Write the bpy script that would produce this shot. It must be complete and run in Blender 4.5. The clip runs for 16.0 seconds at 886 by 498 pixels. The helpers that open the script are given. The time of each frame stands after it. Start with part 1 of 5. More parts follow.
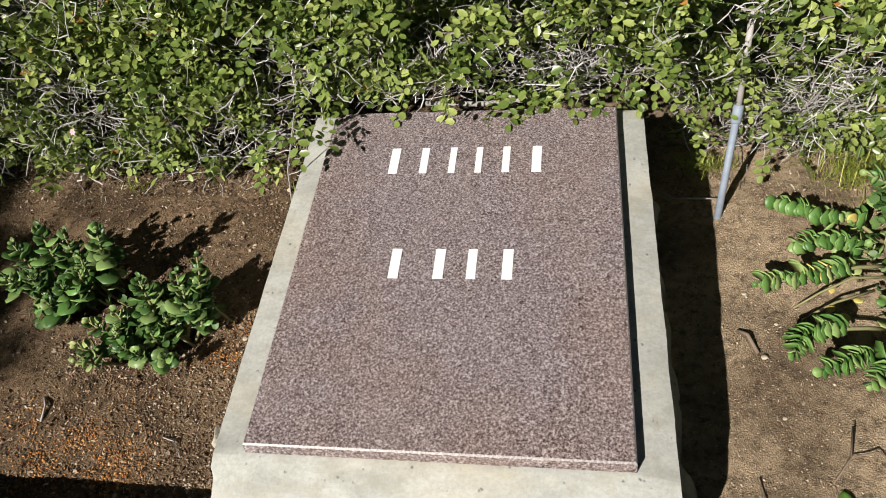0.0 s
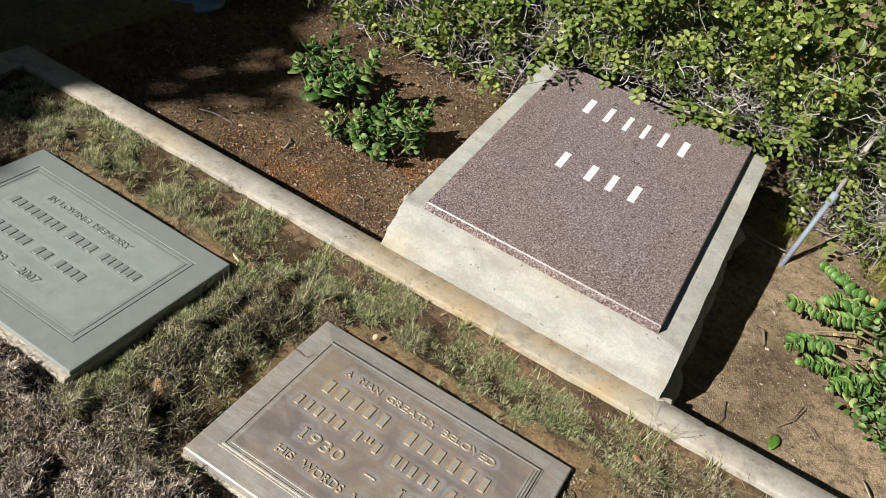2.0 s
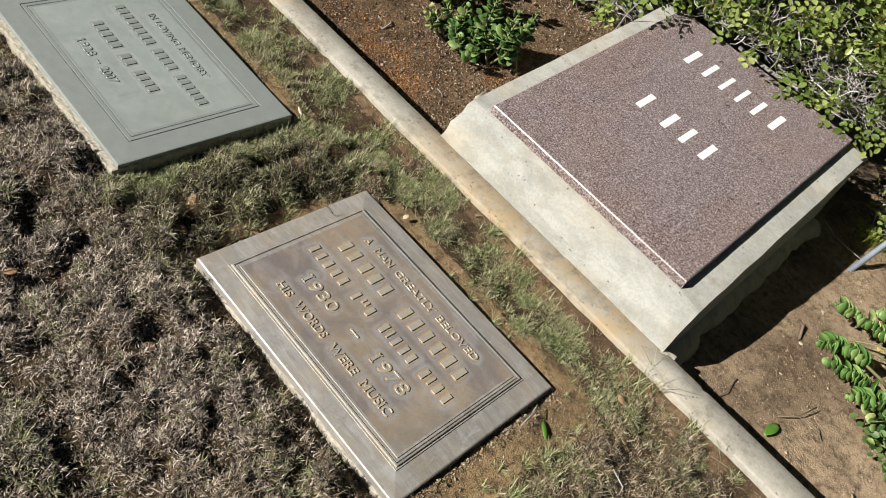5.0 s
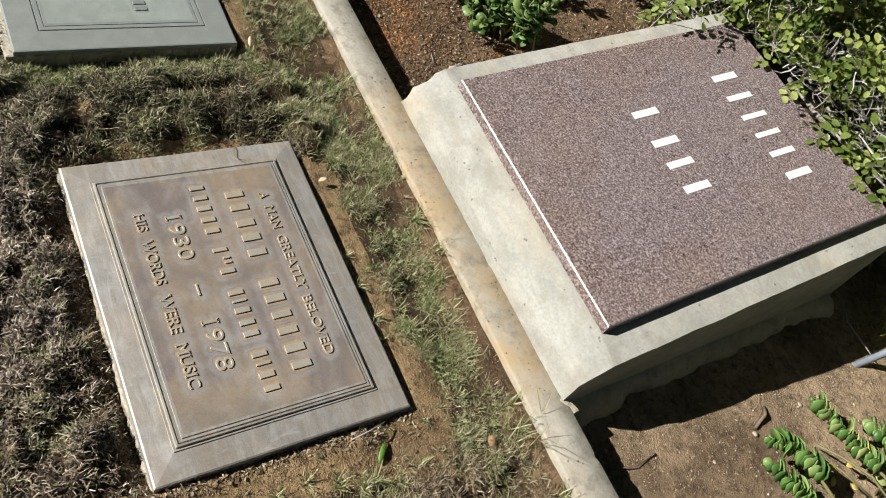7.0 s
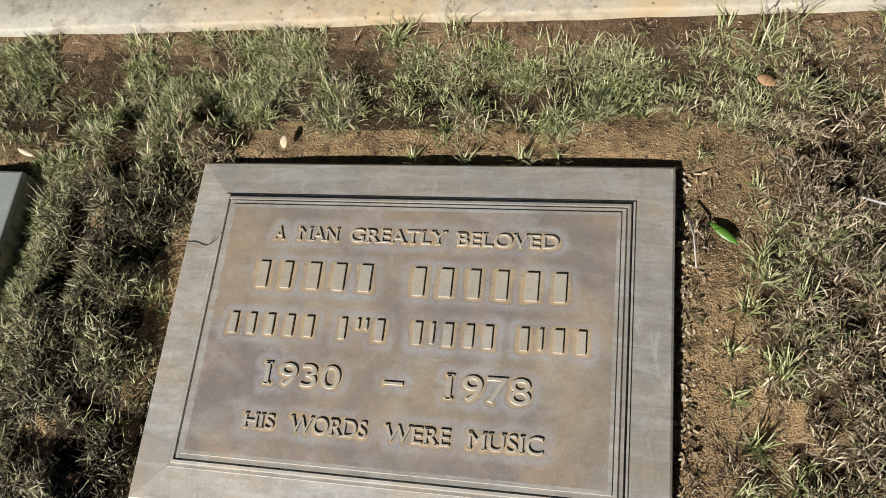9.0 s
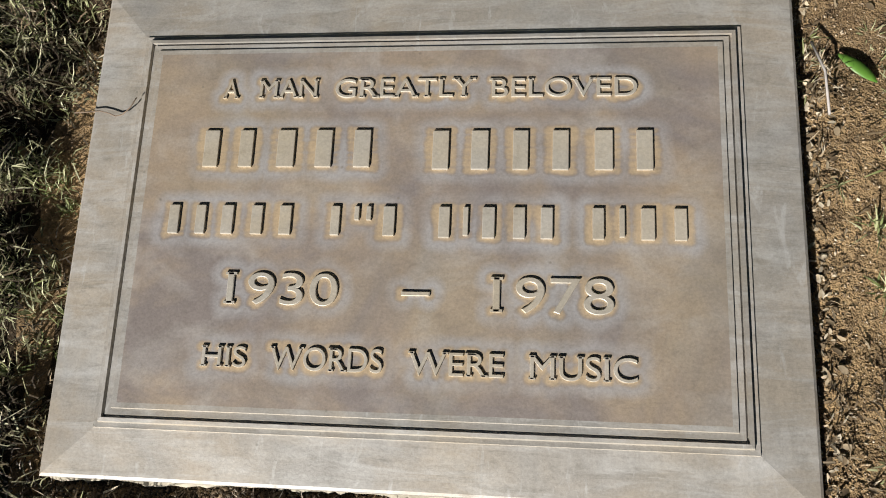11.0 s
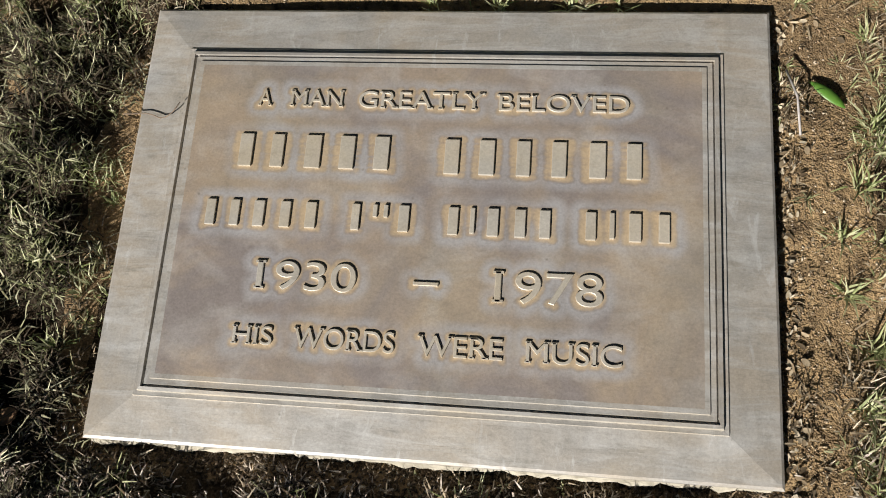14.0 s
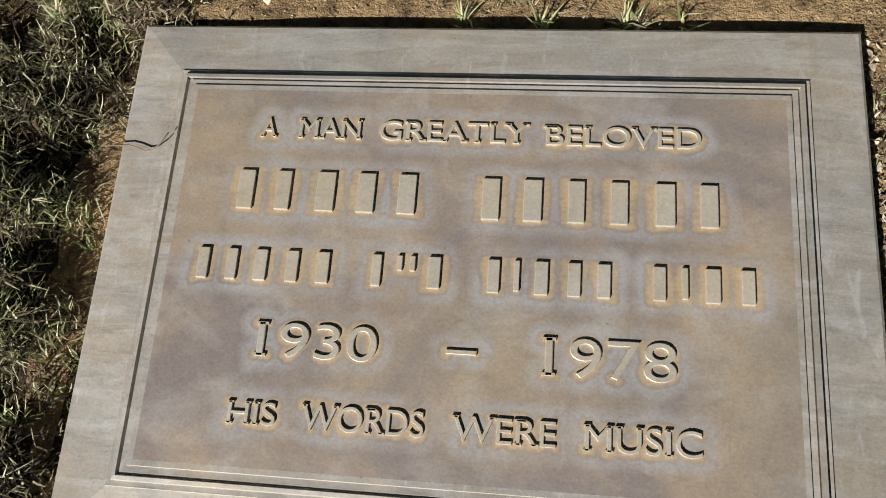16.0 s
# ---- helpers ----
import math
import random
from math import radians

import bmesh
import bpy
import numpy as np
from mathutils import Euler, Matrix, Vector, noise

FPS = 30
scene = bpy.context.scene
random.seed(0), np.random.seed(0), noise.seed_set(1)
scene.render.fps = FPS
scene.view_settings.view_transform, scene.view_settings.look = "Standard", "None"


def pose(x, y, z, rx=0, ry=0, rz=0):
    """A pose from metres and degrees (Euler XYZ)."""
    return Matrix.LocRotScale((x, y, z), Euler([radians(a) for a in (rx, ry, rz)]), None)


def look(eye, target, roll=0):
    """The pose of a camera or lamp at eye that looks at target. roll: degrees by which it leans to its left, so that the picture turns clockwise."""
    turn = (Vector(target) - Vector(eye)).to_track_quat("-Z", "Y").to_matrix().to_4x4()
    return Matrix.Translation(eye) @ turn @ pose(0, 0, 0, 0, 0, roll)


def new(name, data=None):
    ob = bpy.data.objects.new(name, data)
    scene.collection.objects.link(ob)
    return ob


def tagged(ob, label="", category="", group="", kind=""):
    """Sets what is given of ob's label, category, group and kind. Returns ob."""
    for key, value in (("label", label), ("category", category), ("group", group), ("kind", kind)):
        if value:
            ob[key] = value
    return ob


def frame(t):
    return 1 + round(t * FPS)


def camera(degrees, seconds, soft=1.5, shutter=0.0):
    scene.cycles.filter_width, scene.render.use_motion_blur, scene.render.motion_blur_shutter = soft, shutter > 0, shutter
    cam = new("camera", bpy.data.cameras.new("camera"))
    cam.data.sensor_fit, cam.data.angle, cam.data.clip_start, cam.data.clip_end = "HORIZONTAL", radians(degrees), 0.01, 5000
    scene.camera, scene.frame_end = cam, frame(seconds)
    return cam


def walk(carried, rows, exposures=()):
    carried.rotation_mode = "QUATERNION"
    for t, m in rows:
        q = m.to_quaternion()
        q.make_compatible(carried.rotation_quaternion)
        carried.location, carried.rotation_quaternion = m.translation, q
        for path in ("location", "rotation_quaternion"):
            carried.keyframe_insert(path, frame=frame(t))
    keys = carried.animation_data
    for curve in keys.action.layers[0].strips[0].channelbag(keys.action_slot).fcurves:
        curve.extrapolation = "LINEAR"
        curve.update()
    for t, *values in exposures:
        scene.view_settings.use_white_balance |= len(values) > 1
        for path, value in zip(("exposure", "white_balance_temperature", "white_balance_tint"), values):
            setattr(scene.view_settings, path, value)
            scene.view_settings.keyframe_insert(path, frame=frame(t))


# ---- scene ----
cam = camera(58.3, 16.0, 0.95)
PATH = [
    (0, (0.249, -0.107, 1.187), (-0.104, 1.349, -0.138), -8.9),
    (0.5, (0.234, -0.265, 1.199), (-0.117, 1.223, -0.091), -9.4),
    (1, (0.23, -0.464, 1.227), (-0.101, 1.033, -0.057), -6.7),
    (1.5, (0.285, -0.654, 1.25), (-0.152, 0.853, 0.01), 3.2),
    (2, (0.322, -0.884, 1.256), (-0.228, 0.59, 0.022), 15.7),
    (2.5, (0.338, -1.057, 1.248), (-0.233, 0.367, -0.035), 20.5),
    (3, (0.389, -1.086, 1.263), (-0.207, 0.321, -0.027), 20.2),
    (3.2, (0.423, -1.084, 1.266), (-0.266, 0.258, -0.047), 18.0),
    (5.3, (0.522, -0.754, 1.226), (-0.147, 0.457, -0.219), 29.4),
    (5.5, (0.511, -0.683, 1.22), (-0.137, 0.485, -0.269), 34.3),
    (6, (0.568, -0.527, 1.216), (-0.129, 0.567, -0.306), 36.9),
    (6.5, (0.653, -0.437, 1.215), (-0.103, 0.632, -0.298), 35.9),
    (7, (0.661, -0.401, 1.213), (-0.141, 0.63, -0.302), 32.0),
    (7.5, (0.625, -0.373, 1.193), (-0.163, 0.609, -0.362), 25.3),
    (8, (0.448, -0.327, 1.133), (-0.175, 0.554, -0.55), 4.7),
    (8.5, (0.313, -0.255, 1.002), (-0.168, 0.589, -0.746), -18.6),
    (9, (0.247, -0.22, 0.871), (-0.194, 0.453, -0.96), -29.0),
    (9.5, (0.214, -0.183, 0.753), (-0.2, 0.342, -1.132), -36.3),
    (10, (0.126, -0.178, 0.648), (-0.16, 0.349, -1.26), -26.3),
    (10.2, (0.096, -0.176, 0.622), (-0.167, 0.325, -1.297), -25.8),
    (12.3, (0.099, -0.192, 0.662), (-0.135, 0.258, -1.272), -25.9),
    (12.5, (0.097, -0.202, 0.675), (-0.162, 0.262, -1.253), -26.9),
    (13, (0.097, -0.207, 0.682), (-0.161, 0.277, -1.241), -25.0),
    (13.5, (0.096, -0.21, 0.697), (-0.145, 0.31, -1.219), -21.7),
    (14, (0.102, -0.212, 0.693), (-0.148, 0.288, -1.227), -23.2),
    (14.5, (0.105, -0.211, 0.697), (-0.148, 0.293, -1.222), -23.6),
    (15, (0.106, -0.209, 0.701), (-0.155, 0.302, -1.215), -24.0),
    (15.5, (0.085, -0.185, 0.653), (-0.165, 0.351, -1.258), -22.1),
    (16, (0.052, -0.159, 0.591), (-0.183, 0.402, -1.314), -19.3),
]
walk(cam, [(t, look(eye, target, roll)) for t, eye, target, roll in PATH])

# ---------------------------------------------------------------- sky and sun
SUN_EL, SUN_AZ = 32.5, 207.5          # degrees; azimuth clockwise from +y
world = bpy.data.worlds.new("sky")
world.use_nodes = True
scene.world = world
wn = world.node_tree
sky = wn.nodes.new("ShaderNodeTexSky")
sky.sky_type, sky.sun_disc = "NISHITA", False
sky.sun_elevation, sky.sun_rotation = radians(SUN_EL), radians(SUN_AZ)
wn.links.new(sky.outputs[0], wn.nodes["Background"].inputs[0])
wn.nodes["Background"].inputs[1].default_value = 0.009
SUN_FROM = Vector((math.sin(radians(SUN_AZ)) * math.cos(radians(SUN_EL)), math.cos(radians(SUN_AZ)) * math.cos(radians(SUN_EL)), math.sin(radians(SUN_EL))))
sun = new("sun", bpy.data.lights.new("sun", "SUN"))
sun.data.energy, sun.data.angle, sun.data.color = 5.15, radians(0.53), (1.0, 0.945, 0.86)
sun.matrix_world = look(SUN_FROM * 20, (0, 0, 0))
scene.view_settings.exposure = 0.66


# ---------------------------------------------------------------- materials
class Mat:
    """A node material under construction."""

    def __init__(self, name, rough=0.8, metal=0.0, spec=0.4):
        self.m = bpy.data.materials.new(name)
        self.m.use_nodes = True
        self.t = self.m.node_tree
        self.b = self.t.nodes["Principled BSDF"]
        self.b.inputs["Roughness"].default_value = rough
        self.b.inputs["Metallic"].default_value = metal
        self.b.inputs["Specular IOR Level"].default_value = spec
        self.co = self.t.nodes.new("ShaderNodeTexCoord").outputs["Object"]

    def put(self, socket, out):
        self.t.links.new(out, self.b.inputs[socket])

    def noise(self, scale, detail=4.0, rough=0.6, stretch=(1, 1, 1), distort=0.0):
        mp = self.t.nodes.new("ShaderNodeMapping")
        mp.inputs["Scale"].default_value = stretch
        self.t.links.new(self.co, mp.inputs["Vector"])
        n = self.t.nodes.new("ShaderNodeTexNoise")
        n.inputs["Scale"].default_value, n.inputs["Detail"].default_value = scale, detail
        n.inputs["Roughness"].default_value, n.inputs["Distortion"].default_value = rough, distort
        self.t.links.new(mp.outputs[0], n.inputs["Vector"])
        return n.outputs[0]

    def cells(self, scale, feature="F1", colour=False, rnd=1.0):
        v = self.t.nodes.new("ShaderNodeTexVoronoi")
        v.feature = feature
        v.inputs["Scale"].default_value, v.inputs["Randomness"].default_value = scale, rnd
        self.t.links.new(self.co, v.inputs["Vector"])
        return v.outputs["Color" if colour else "Distance"]

    def ramp(self, fac, *stops):
        r = self.t.nodes.new("ShaderNodeValToRGB")
        e = r.color_ramp.elements
        while len(e) < len(stops):
            e.new(0.5)
        for el, (p, c) in zip(e, stops):
            el.position = p
            el.color = (*c, 1) if isinstance(c, tuple) else (c, c, c, 1)
        self.t.links.new(fac, r.inputs[0])
        return r.outputs[0]

    def mix(self, fac, a, b, kind="MIX"):
        n = self.t.nodes.new("ShaderNodeMix")
        n.data_type, n.blend_type = "RGBA", kind
        for sock, v in ((n.inputs["Factor"], fac), (n.inputs["A"], a), (n.inputs["B"], b)):
            if isinstance(v, (int, float)):
                sock.default_value = v if sock.name == "Factor" else (v, v, v, 1)
            elif isinstance(v, tuple):
                sock.default_value = (*v, 1)
            else:
                self.t.links.new(v, sock)
        return n.outputs["Result"]

    def each_island(self):
        return self.t.nodes.new("ShaderNodeNewGeometry").outputs["Random Per Island"]

    def each_object(self):
        return self.t.nodes.new("ShaderNodeObjectInfo").outputs["Random"]

    def bump(self, height, strength=0.3, distance=0.002):
        n = self.t.nodes.new("ShaderNodeBump")
        n.inputs["Strength"].default_value, n.inputs["Distance"].default_value = strength, distance
        self.t.links.new(height, n.inputs["Height"])
        self.put("Normal", n.outputs[0])
        return self

    def colour(self, out):
        if isinstance(out, tuple):
            self.b.inputs["Base Color"].default_value = (*out, 1)
        else:
            self.put("Base Color", out)
        return self


def granite():
    k = Mat("polished_granite", 0.32, 0, 0.45)
    grain = k.ramp(k.noise(240, 3, 0.75), (0.36, (0.024, 0.018, 0.02)), (0.45, (0.115, 0.088, 0.089)), (0.54, (0.225, 0.187, 0.190)), (0.66, (0.45, 0.415, 0.425)))
    dark = k.ramp(k.cells(210), (0.10, 0.30), (0.32, 1.0))
    c = k.mix(0.75, grain, dark, "MULTIPLY")
    rust = k.ramp(k.noise(2.6, 3, 0.6), (0.42, (1.0, 1.0, 1.04)), (0.62, (1.02, 0.945, 0.88)))
    c = k.mix(0.9, c, rust, "MULTIPLY")
    dust = k.ramp(k.noise(7, 5, 0.7, (1, 0.4, 1)), (0.45, 0.0), (0.8, 0.22))
    c = k.mix(dust, c, (0.27, 0.21, 0.18))
    k.put("Roughness", k.ramp(k.noise(30, 4), (0.3, 0.25), (0.7, 0.5)))
    return k.colour(c).m


def granite_edge():
    k = Mat("glinting_granite_edge", 0.42, 0, 0.6)
    # paler grain stands in for the light that the polished chamfer reflects
    c = k.ramp(k.noise(240, 3, 0.75), (0.30, (0.13, 0.11, 0.11)), (0.48, (0.23, 0.205, 0.205)), (0.64, (0.37, 0.345, 0.345)))
    return k.colour(c).m


def concrete(name, light=(0.405, 0.41, 0.385), mid=(0.255, 0.26, 0.24), dark=(0.27, 0.26, 0.22), stain=(0.46, 0.39, 0.27), much=0.4, pits=1.0, band=None):
    k = Mat(name, 0.9, 0, 0.25)
    base = k.mix(0.5, k.ramp(k.noise(9, 6, 0.65), (0.35, mid), (0.62, light)), k.ramp(k.noise(16, 6, 0.75, (0.5, 1, 1.6), 0.8), (0.35, mid), (0.6, light)))
    fine = k.ramp(k.noise(160, 3, 0.7), (0.25, 0.84), (0.6, 1.04))
    c = k.mix(1.0, base, fine, "MULTIPLY")
    st = k.ramp(k.noise(5.5, 5, 0.7, (0.5, 1, 2)), (0.5, 0.0), (0.72, much))
    c = k.mix(st, c, stain)
    if band:
        # a rusty run-off stain along one stretch
        sep = k.t.nodes.new("ShaderNodeSeparateXYZ")
        k.t.links.new(k.co, sep.inputs[0])
        mid, half = (band[0] + band[1]) / 2, (band[1] - band[0]) / 2
        off = k.t.nodes.new("ShaderNodeMath")
        off.operation = "SUBTRACT"
        k.t.links.new(sep.outputs["X"], off.inputs[0])
        off.inputs[1].default_value = mid
        ab = k.t.nodes.new("ShaderNodeMath")
        ab.operation = "ABSOLUTE"
        k.t.links.new(off.outputs[0], ab.inputs[0])
        near = k.ramp(ab.outputs[0], (half - 0.06, 1.0), (half + 0.06, 0.0))
        c = k.mix(k.mix(1.0, near, k.ramp(k.noise(12, 5, 0.7), (0.32, 0.1), (0.6, 0.8)), "MULTIPLY"), c, stain)
    grime = k.ramp(k.noise(22, 6, 0.75), (0.50, 0.0), (0.68, 0.7))
    c = k.mix(grime, c, dark)
    pit = k.ramp(k.mix(0.35, k.cells(75), k.noise(190, 4, 0.7)), (0.24, 0.0), (0.33, 1.0))
    spot = k.mix(1.0, pit, k.ramp(k.noise(26, 3), (0.58 - 0.02 * pits, 1.0), (0.63 - 0.02 * pits, 0.0)), "LIGHTEN")
    c = k.mix(1.0, c, k.ramp(spot, (0.0, 0.45), (1.0, 1.0)), "MULTIPLY")
    h = k.mix(1.0, k.mix(0.5, k.noise(160, 4, 0.7), k.noise(35, 4)), k.ramp(spot, (0.0, 0.2), (1, 1.0)), "MULTIPLY")
    return k.colour(c).bump(h, 0.3 * pits, 0.002).m


def bronze(name, tan, grey, pale, edge, deep, halo=None, scuffs=0.0):
    k = Mat(name, 0.5, 0.3, 0.5)
    c = k.mix(k.ramp(k.noise(8, 4, 0.6, (1, 1.2, 1), 0.6), (0.38, 0.0), (0.62, 1.0)), grey, tan)
    c = k.mix(k.ramp(k.noise(19, 4, 0.6, (0.8, 1.1, 1), 0.5), (0.50, 0.0), (0.70, 0.40)), c, pale)
    c = k.mix(k.ramp(k.noise(6, 4, 0.6), (0.50, 0.0), (0.72, 0.45)), c, edge)
    if halo:
        # patina that has run from the lettering: warm close to it, a pale blue-grey tide line further out
        gap = k.t.nodes.new("ShaderNodeAttribute")
        gap.attribute_name = "letter_gap"
        wob = k.t.nodes.new("ShaderNodeMath")
        wob.operation = "MULTIPLY_ADD"
        k.t.links.new(k.noise(34, 3, 0.6), wob.inputs[0])
        wob.inputs[1].default_value = 0.010
        k.t.links.new(gap.outputs["Fac"], wob.inputs[2])
        far = k.t.nodes.new("ShaderNodeMath")
        far.operation = "MULTIPLY_ADD"
        k.t.links.new(wob.outputs[0], far.inputs[0])
        far.inputs[1].default_value, far.inputs[2].default_value = 40.0, -0.16
        tide = k.mix(1.0, k.ramp(far.outputs[0], (0.16, 0.0), (0.27, 0.80), (0.36, 0.65), (0.62, 0.0)), k.ramp(k.noise(13, 3), (0.36, 0.25), (0.6, 1.0)), "MULTIPLY")
        c = k.mix(tide, c, halo[1])
        c = k.mix(k.ramp(far.outputs[0], (0.04, 0.85), (0.10, 0.75), (0.20, 0.0)), c, halo[0])
    if scuffs:
        # wiped streaks and grazes of a handled border
        c = k.mix(k.ramp(k.noise(30, 5, 0.7, (0.25, 1.6, 1), 1.0), (0.48, 0.0), (0.68, scuffs)), c, pale)
        c = k.mix(k.ramp(k.noise(95, 5, 0.75, (0.12, 1.0, 1), 0.4), (0.55, 0.0), (0.72, scuffs * 0.8)), c, deep)
        c = k.mix(k.ramp(k.noise(70, 4, 0.7, (1.0, 0.25, 1), 0.8), (0.60, 0.0), (0.70, scuffs * 0.9)), c, pale)
    c = k.mix(k.ramp(k.noise(14, 6, 0.7, (1.6, 0.4, 1), 0.6), (0.56, 0.0), (0.70, 0.25)), c, deep)
    c = k.mix(k.ramp(k.noise(85, 4, 0.7, (0.5, 1, 1)), (0.56, 0.0), (0.76, 0.4)), c, deep)
    c = k.mix(k.ramp(k.cells(38), (0.03, 0.55), (0.06, 0.0)), c, deep)
    fine = k.ramp(k.noise(420, 3, 0.7), (0.25, 0.82), (0.7, 1.08))
    c = k.mix(1.0, c, fine, "MULTIPLY")
    k.put("Roughness", k.ramp(k.noise(40, 4), (0.3, 0.42), (0.7, 0.62)))
    return k.colour(c).bump(k.mix(0.4, k.noise(420, 3, 0.7), k.noise(60, 3)), 0.25, 0.001).m


def foliage(name, dark, mid, light, rough=0.42, island=True, odd=None, through_light=0.25, patch=None):
    k = Mat(name, rough, 0, 0.45)
    r = k.each_island() if island else k.each_object()
    stops = [(0.0, dark), (0.45, mid), (0.93, light)]
    if odd:
        stops += [(0.985, light), (0.99, odd)]
    c = k.ramp(r, *stops)
    c = k.mix(1.0, c, k.ramp(k.noise(120, 3), (0.3, 0.82), (0.7, 1.12)), "MULTIPLY")
    if patch:
        c = k.mix(k.ramp(k.noise(20, 4, 0.65), (0.42, 0.0), (0.66, 0.75)), c, patch)
    k.colour(c)
    if through_light:
        tr = k.t.nodes.new("ShaderNodeBsdfTranslucent")
        k.t.links.new(c, tr.inputs["Color"])
        ad = k.t.nodes.new("ShaderNodeMixShader")
        ad.inputs[0].default_value = through_light
        k.t.links.new(k.b.outputs[0], ad.inputs[1])
        k.t.links.new(tr.outputs[0], ad.inputs[2])
        k.t.links.new(ad.outputs[0], k.t.nodes["Material Output"].inputs[0])
    return k.m


def bits(name, *stops, rough=0.85, patch=0.0):
    k = Mat(name, rough, 0, 0.3)
    c = k.ramp(k.each_island(), *stops)
    if patch:
        c = k.mix(1.0, c, k.ramp(k.noise(24, 4, 0.65), (0.36, 1 - patch), (0.62, 1 + 0.35 * patch)), "MULTIPLY")
    c = k.mix(1.0, c, k.ramp(k.noise(200, 3), (0.3, 0.75), (0.7, 1.15)), "MULTIPLY")
    return k.colour(c).m


def soil(name, a, b, dark, litter):
    k = Mat(name, 0.95, 0, 0.15)
    c = k.mix(k.ramp(k.noise(4.0, 5, 0.65), (0.34, 0.0), (0.58, 1.0)), a, b)
    c = k.mix(k.ramp(k.noise(45, 5, 0.75), (0.46, 0.0), (0.66, 0.85)), c, dark)
    c = k.mix(k.ramp(k.noise(210, 3, 0.7), (0.56, 0.0), (0.72, 0.7)), c, litter)
    h = k.mix(0.5, k.noise(90, 6, 0.75), k.noise(300, 3, 0.7))
    return k.colour(c).bump(h, 1.0, 0.010).m


def plain(name, colour, rough=0.5, metal=0.0, wear=0.18, scale=40):
    k = Mat(name, rough, metal, 0.4)
    lo = tuple(v * (1 - wear) for v in colour)
    hi = tuple(min(1, v * (1 + wear)) for v in colour)
    c = k.ramp(k.noise(scale, 5, 0.65), (0.3, lo), (0.7, hi))
    return k.colour(c).bump(k.noise(scale * 4, 3), 0.15, 0.001).m


GRANITE = granite()
GRANITE_EDGE = granite_edge()
CONCRETE = concrete("weathered_concrete")
KERB = concrete("kerb_concrete", (0.43, 0.415, 0.37), (0.30, 0.285, 0.245), (0.17, 0.155, 0.13), (0.38, 0.285, 0.165), 0.6, 1.5, (1.22, 1.98))
ROUGH_CONCRETE = concrete("rough_concrete_bed", (0.46, 0.43, 0.36), (0.33, 0.305, 0.25), (0.20, 0.18, 0.14), (0.36, 0.30, 0.19), 0.3, 2.0)
BRONZE = bronze("weathered_bronze", (0.36, 0.29, 0.22), (0.238, 0.21, 0.203), (0.49, 0.475, 0.465), (0.25, 0.24, 0.205), (0.19, 0.165, 0.14), ((0.47, 0.365, 0.24), (0.375, 0.375, 0.395)))
BRONZE_MARGIN = bronze("grey_bronze_margin", (0.375, 0.335, 0.285), (0.33, 0.322, 0.312), (0.50, 0.505, 0.51), (0.27, 0.26, 0.232), (0.15, 0.145, 0.125), None, 0.6)
BRONZE_LETTER = bronze("rubbed_bronze", (0.46, 0.41, 0.33), (0.42, 0.40, 0.36), (0.52, 0.50, 0.47), (0.38, 0.34, 0.26), (0.26, 0.22, 0.17))
GREEN_BRONZE = bronze("green_bronze", (0.335, 0.383, 0.362), (0.365, 0.42, 0.405), (0.48, 0.51, 0.505), (0.33, 0.37, 0.35), (0.25, 0.285, 0.27), ((0.285, 0.315, 0.31), (0.44, 0.47, 0.465)))
GREEN_LETTER = bronze("dark_green_bronze", (0.26, 0.295, 0.28), (0.29, 0.325, 0.315), (0.36, 0.39, 0.38), (0.24, 0.275, 0.255), (0.16, 0.19, 0.17))
WHITE_PAINT = plain("white_letter_paint", (0.70, 0.70, 0.69), 0.7, 0, 0.1, 90)
LAWN_SOIL = soil("lawn_soil", (0.215, 0.148, 0.083), (0.395, 0.277, 0.15), (0.05, 0.034, 0.022), (0.33, 0.27, 0.19))
# soil under the dead grass: shade between the blades is put into its dark colour
SHADED_THATCH_SOIL = soil("shaded_thatch_soil", (0.05, 0.035, 0.02), (0.10, 0.07, 0.04), (0.02, 0.014, 0.010), (0.22, 0.17, 0.115))
# soil of the hollow between the markers, painted almost black as shade
SHADED_SOIL = soil("shaded_hollow_soil", (0.03, 0.022, 0.014), (0.07, 0.05, 0.03), (0.015, 0.011, 0.008), (0.18, 0.14, 0.095))
DRY_LAWN = soil("dry_lawn", (0.14, 0.125, 0.06), (0.25, 0.205, 0.12), (0.08, 0.075, 0.035), (0.34, 0.29, 0.2))
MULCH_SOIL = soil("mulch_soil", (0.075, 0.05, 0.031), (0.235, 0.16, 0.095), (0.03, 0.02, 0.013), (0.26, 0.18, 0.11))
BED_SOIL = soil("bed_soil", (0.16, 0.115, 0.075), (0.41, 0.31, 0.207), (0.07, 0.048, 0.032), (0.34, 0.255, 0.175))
HEDGE_LEAF = foliage("hedge_leaf", (0.045, 0.08, 0.018), (0.135, 0.19, 0.042), (0.31, 0.365, 0.11), 0.34, True, (0.33, 0.16, 0.04), 0.22)
SPRIG_LEAF = foliage("sprig_leaf", (0.08, 0.13, 0.027), (0.16, 0.22, 0.05), (0.31, 0.365, 0.11), 0.34, False, None, 0.22)
TWIG = bits("grey_twig", (0.0, (0.16, 0.145, 0.135)), (0.5, (0.34, 0.32, 0.31)), (1.0, (0.56, 0.545, 0.54)))
GREEN_GRASS = foliage("green_grass", (0.10, 0.14, 0.04), (0.29, 0.335, 0.135), (0.60, 0.61, 0.385), 0.5, True, None, 0.25, (0.40, 0.385, 0.245))
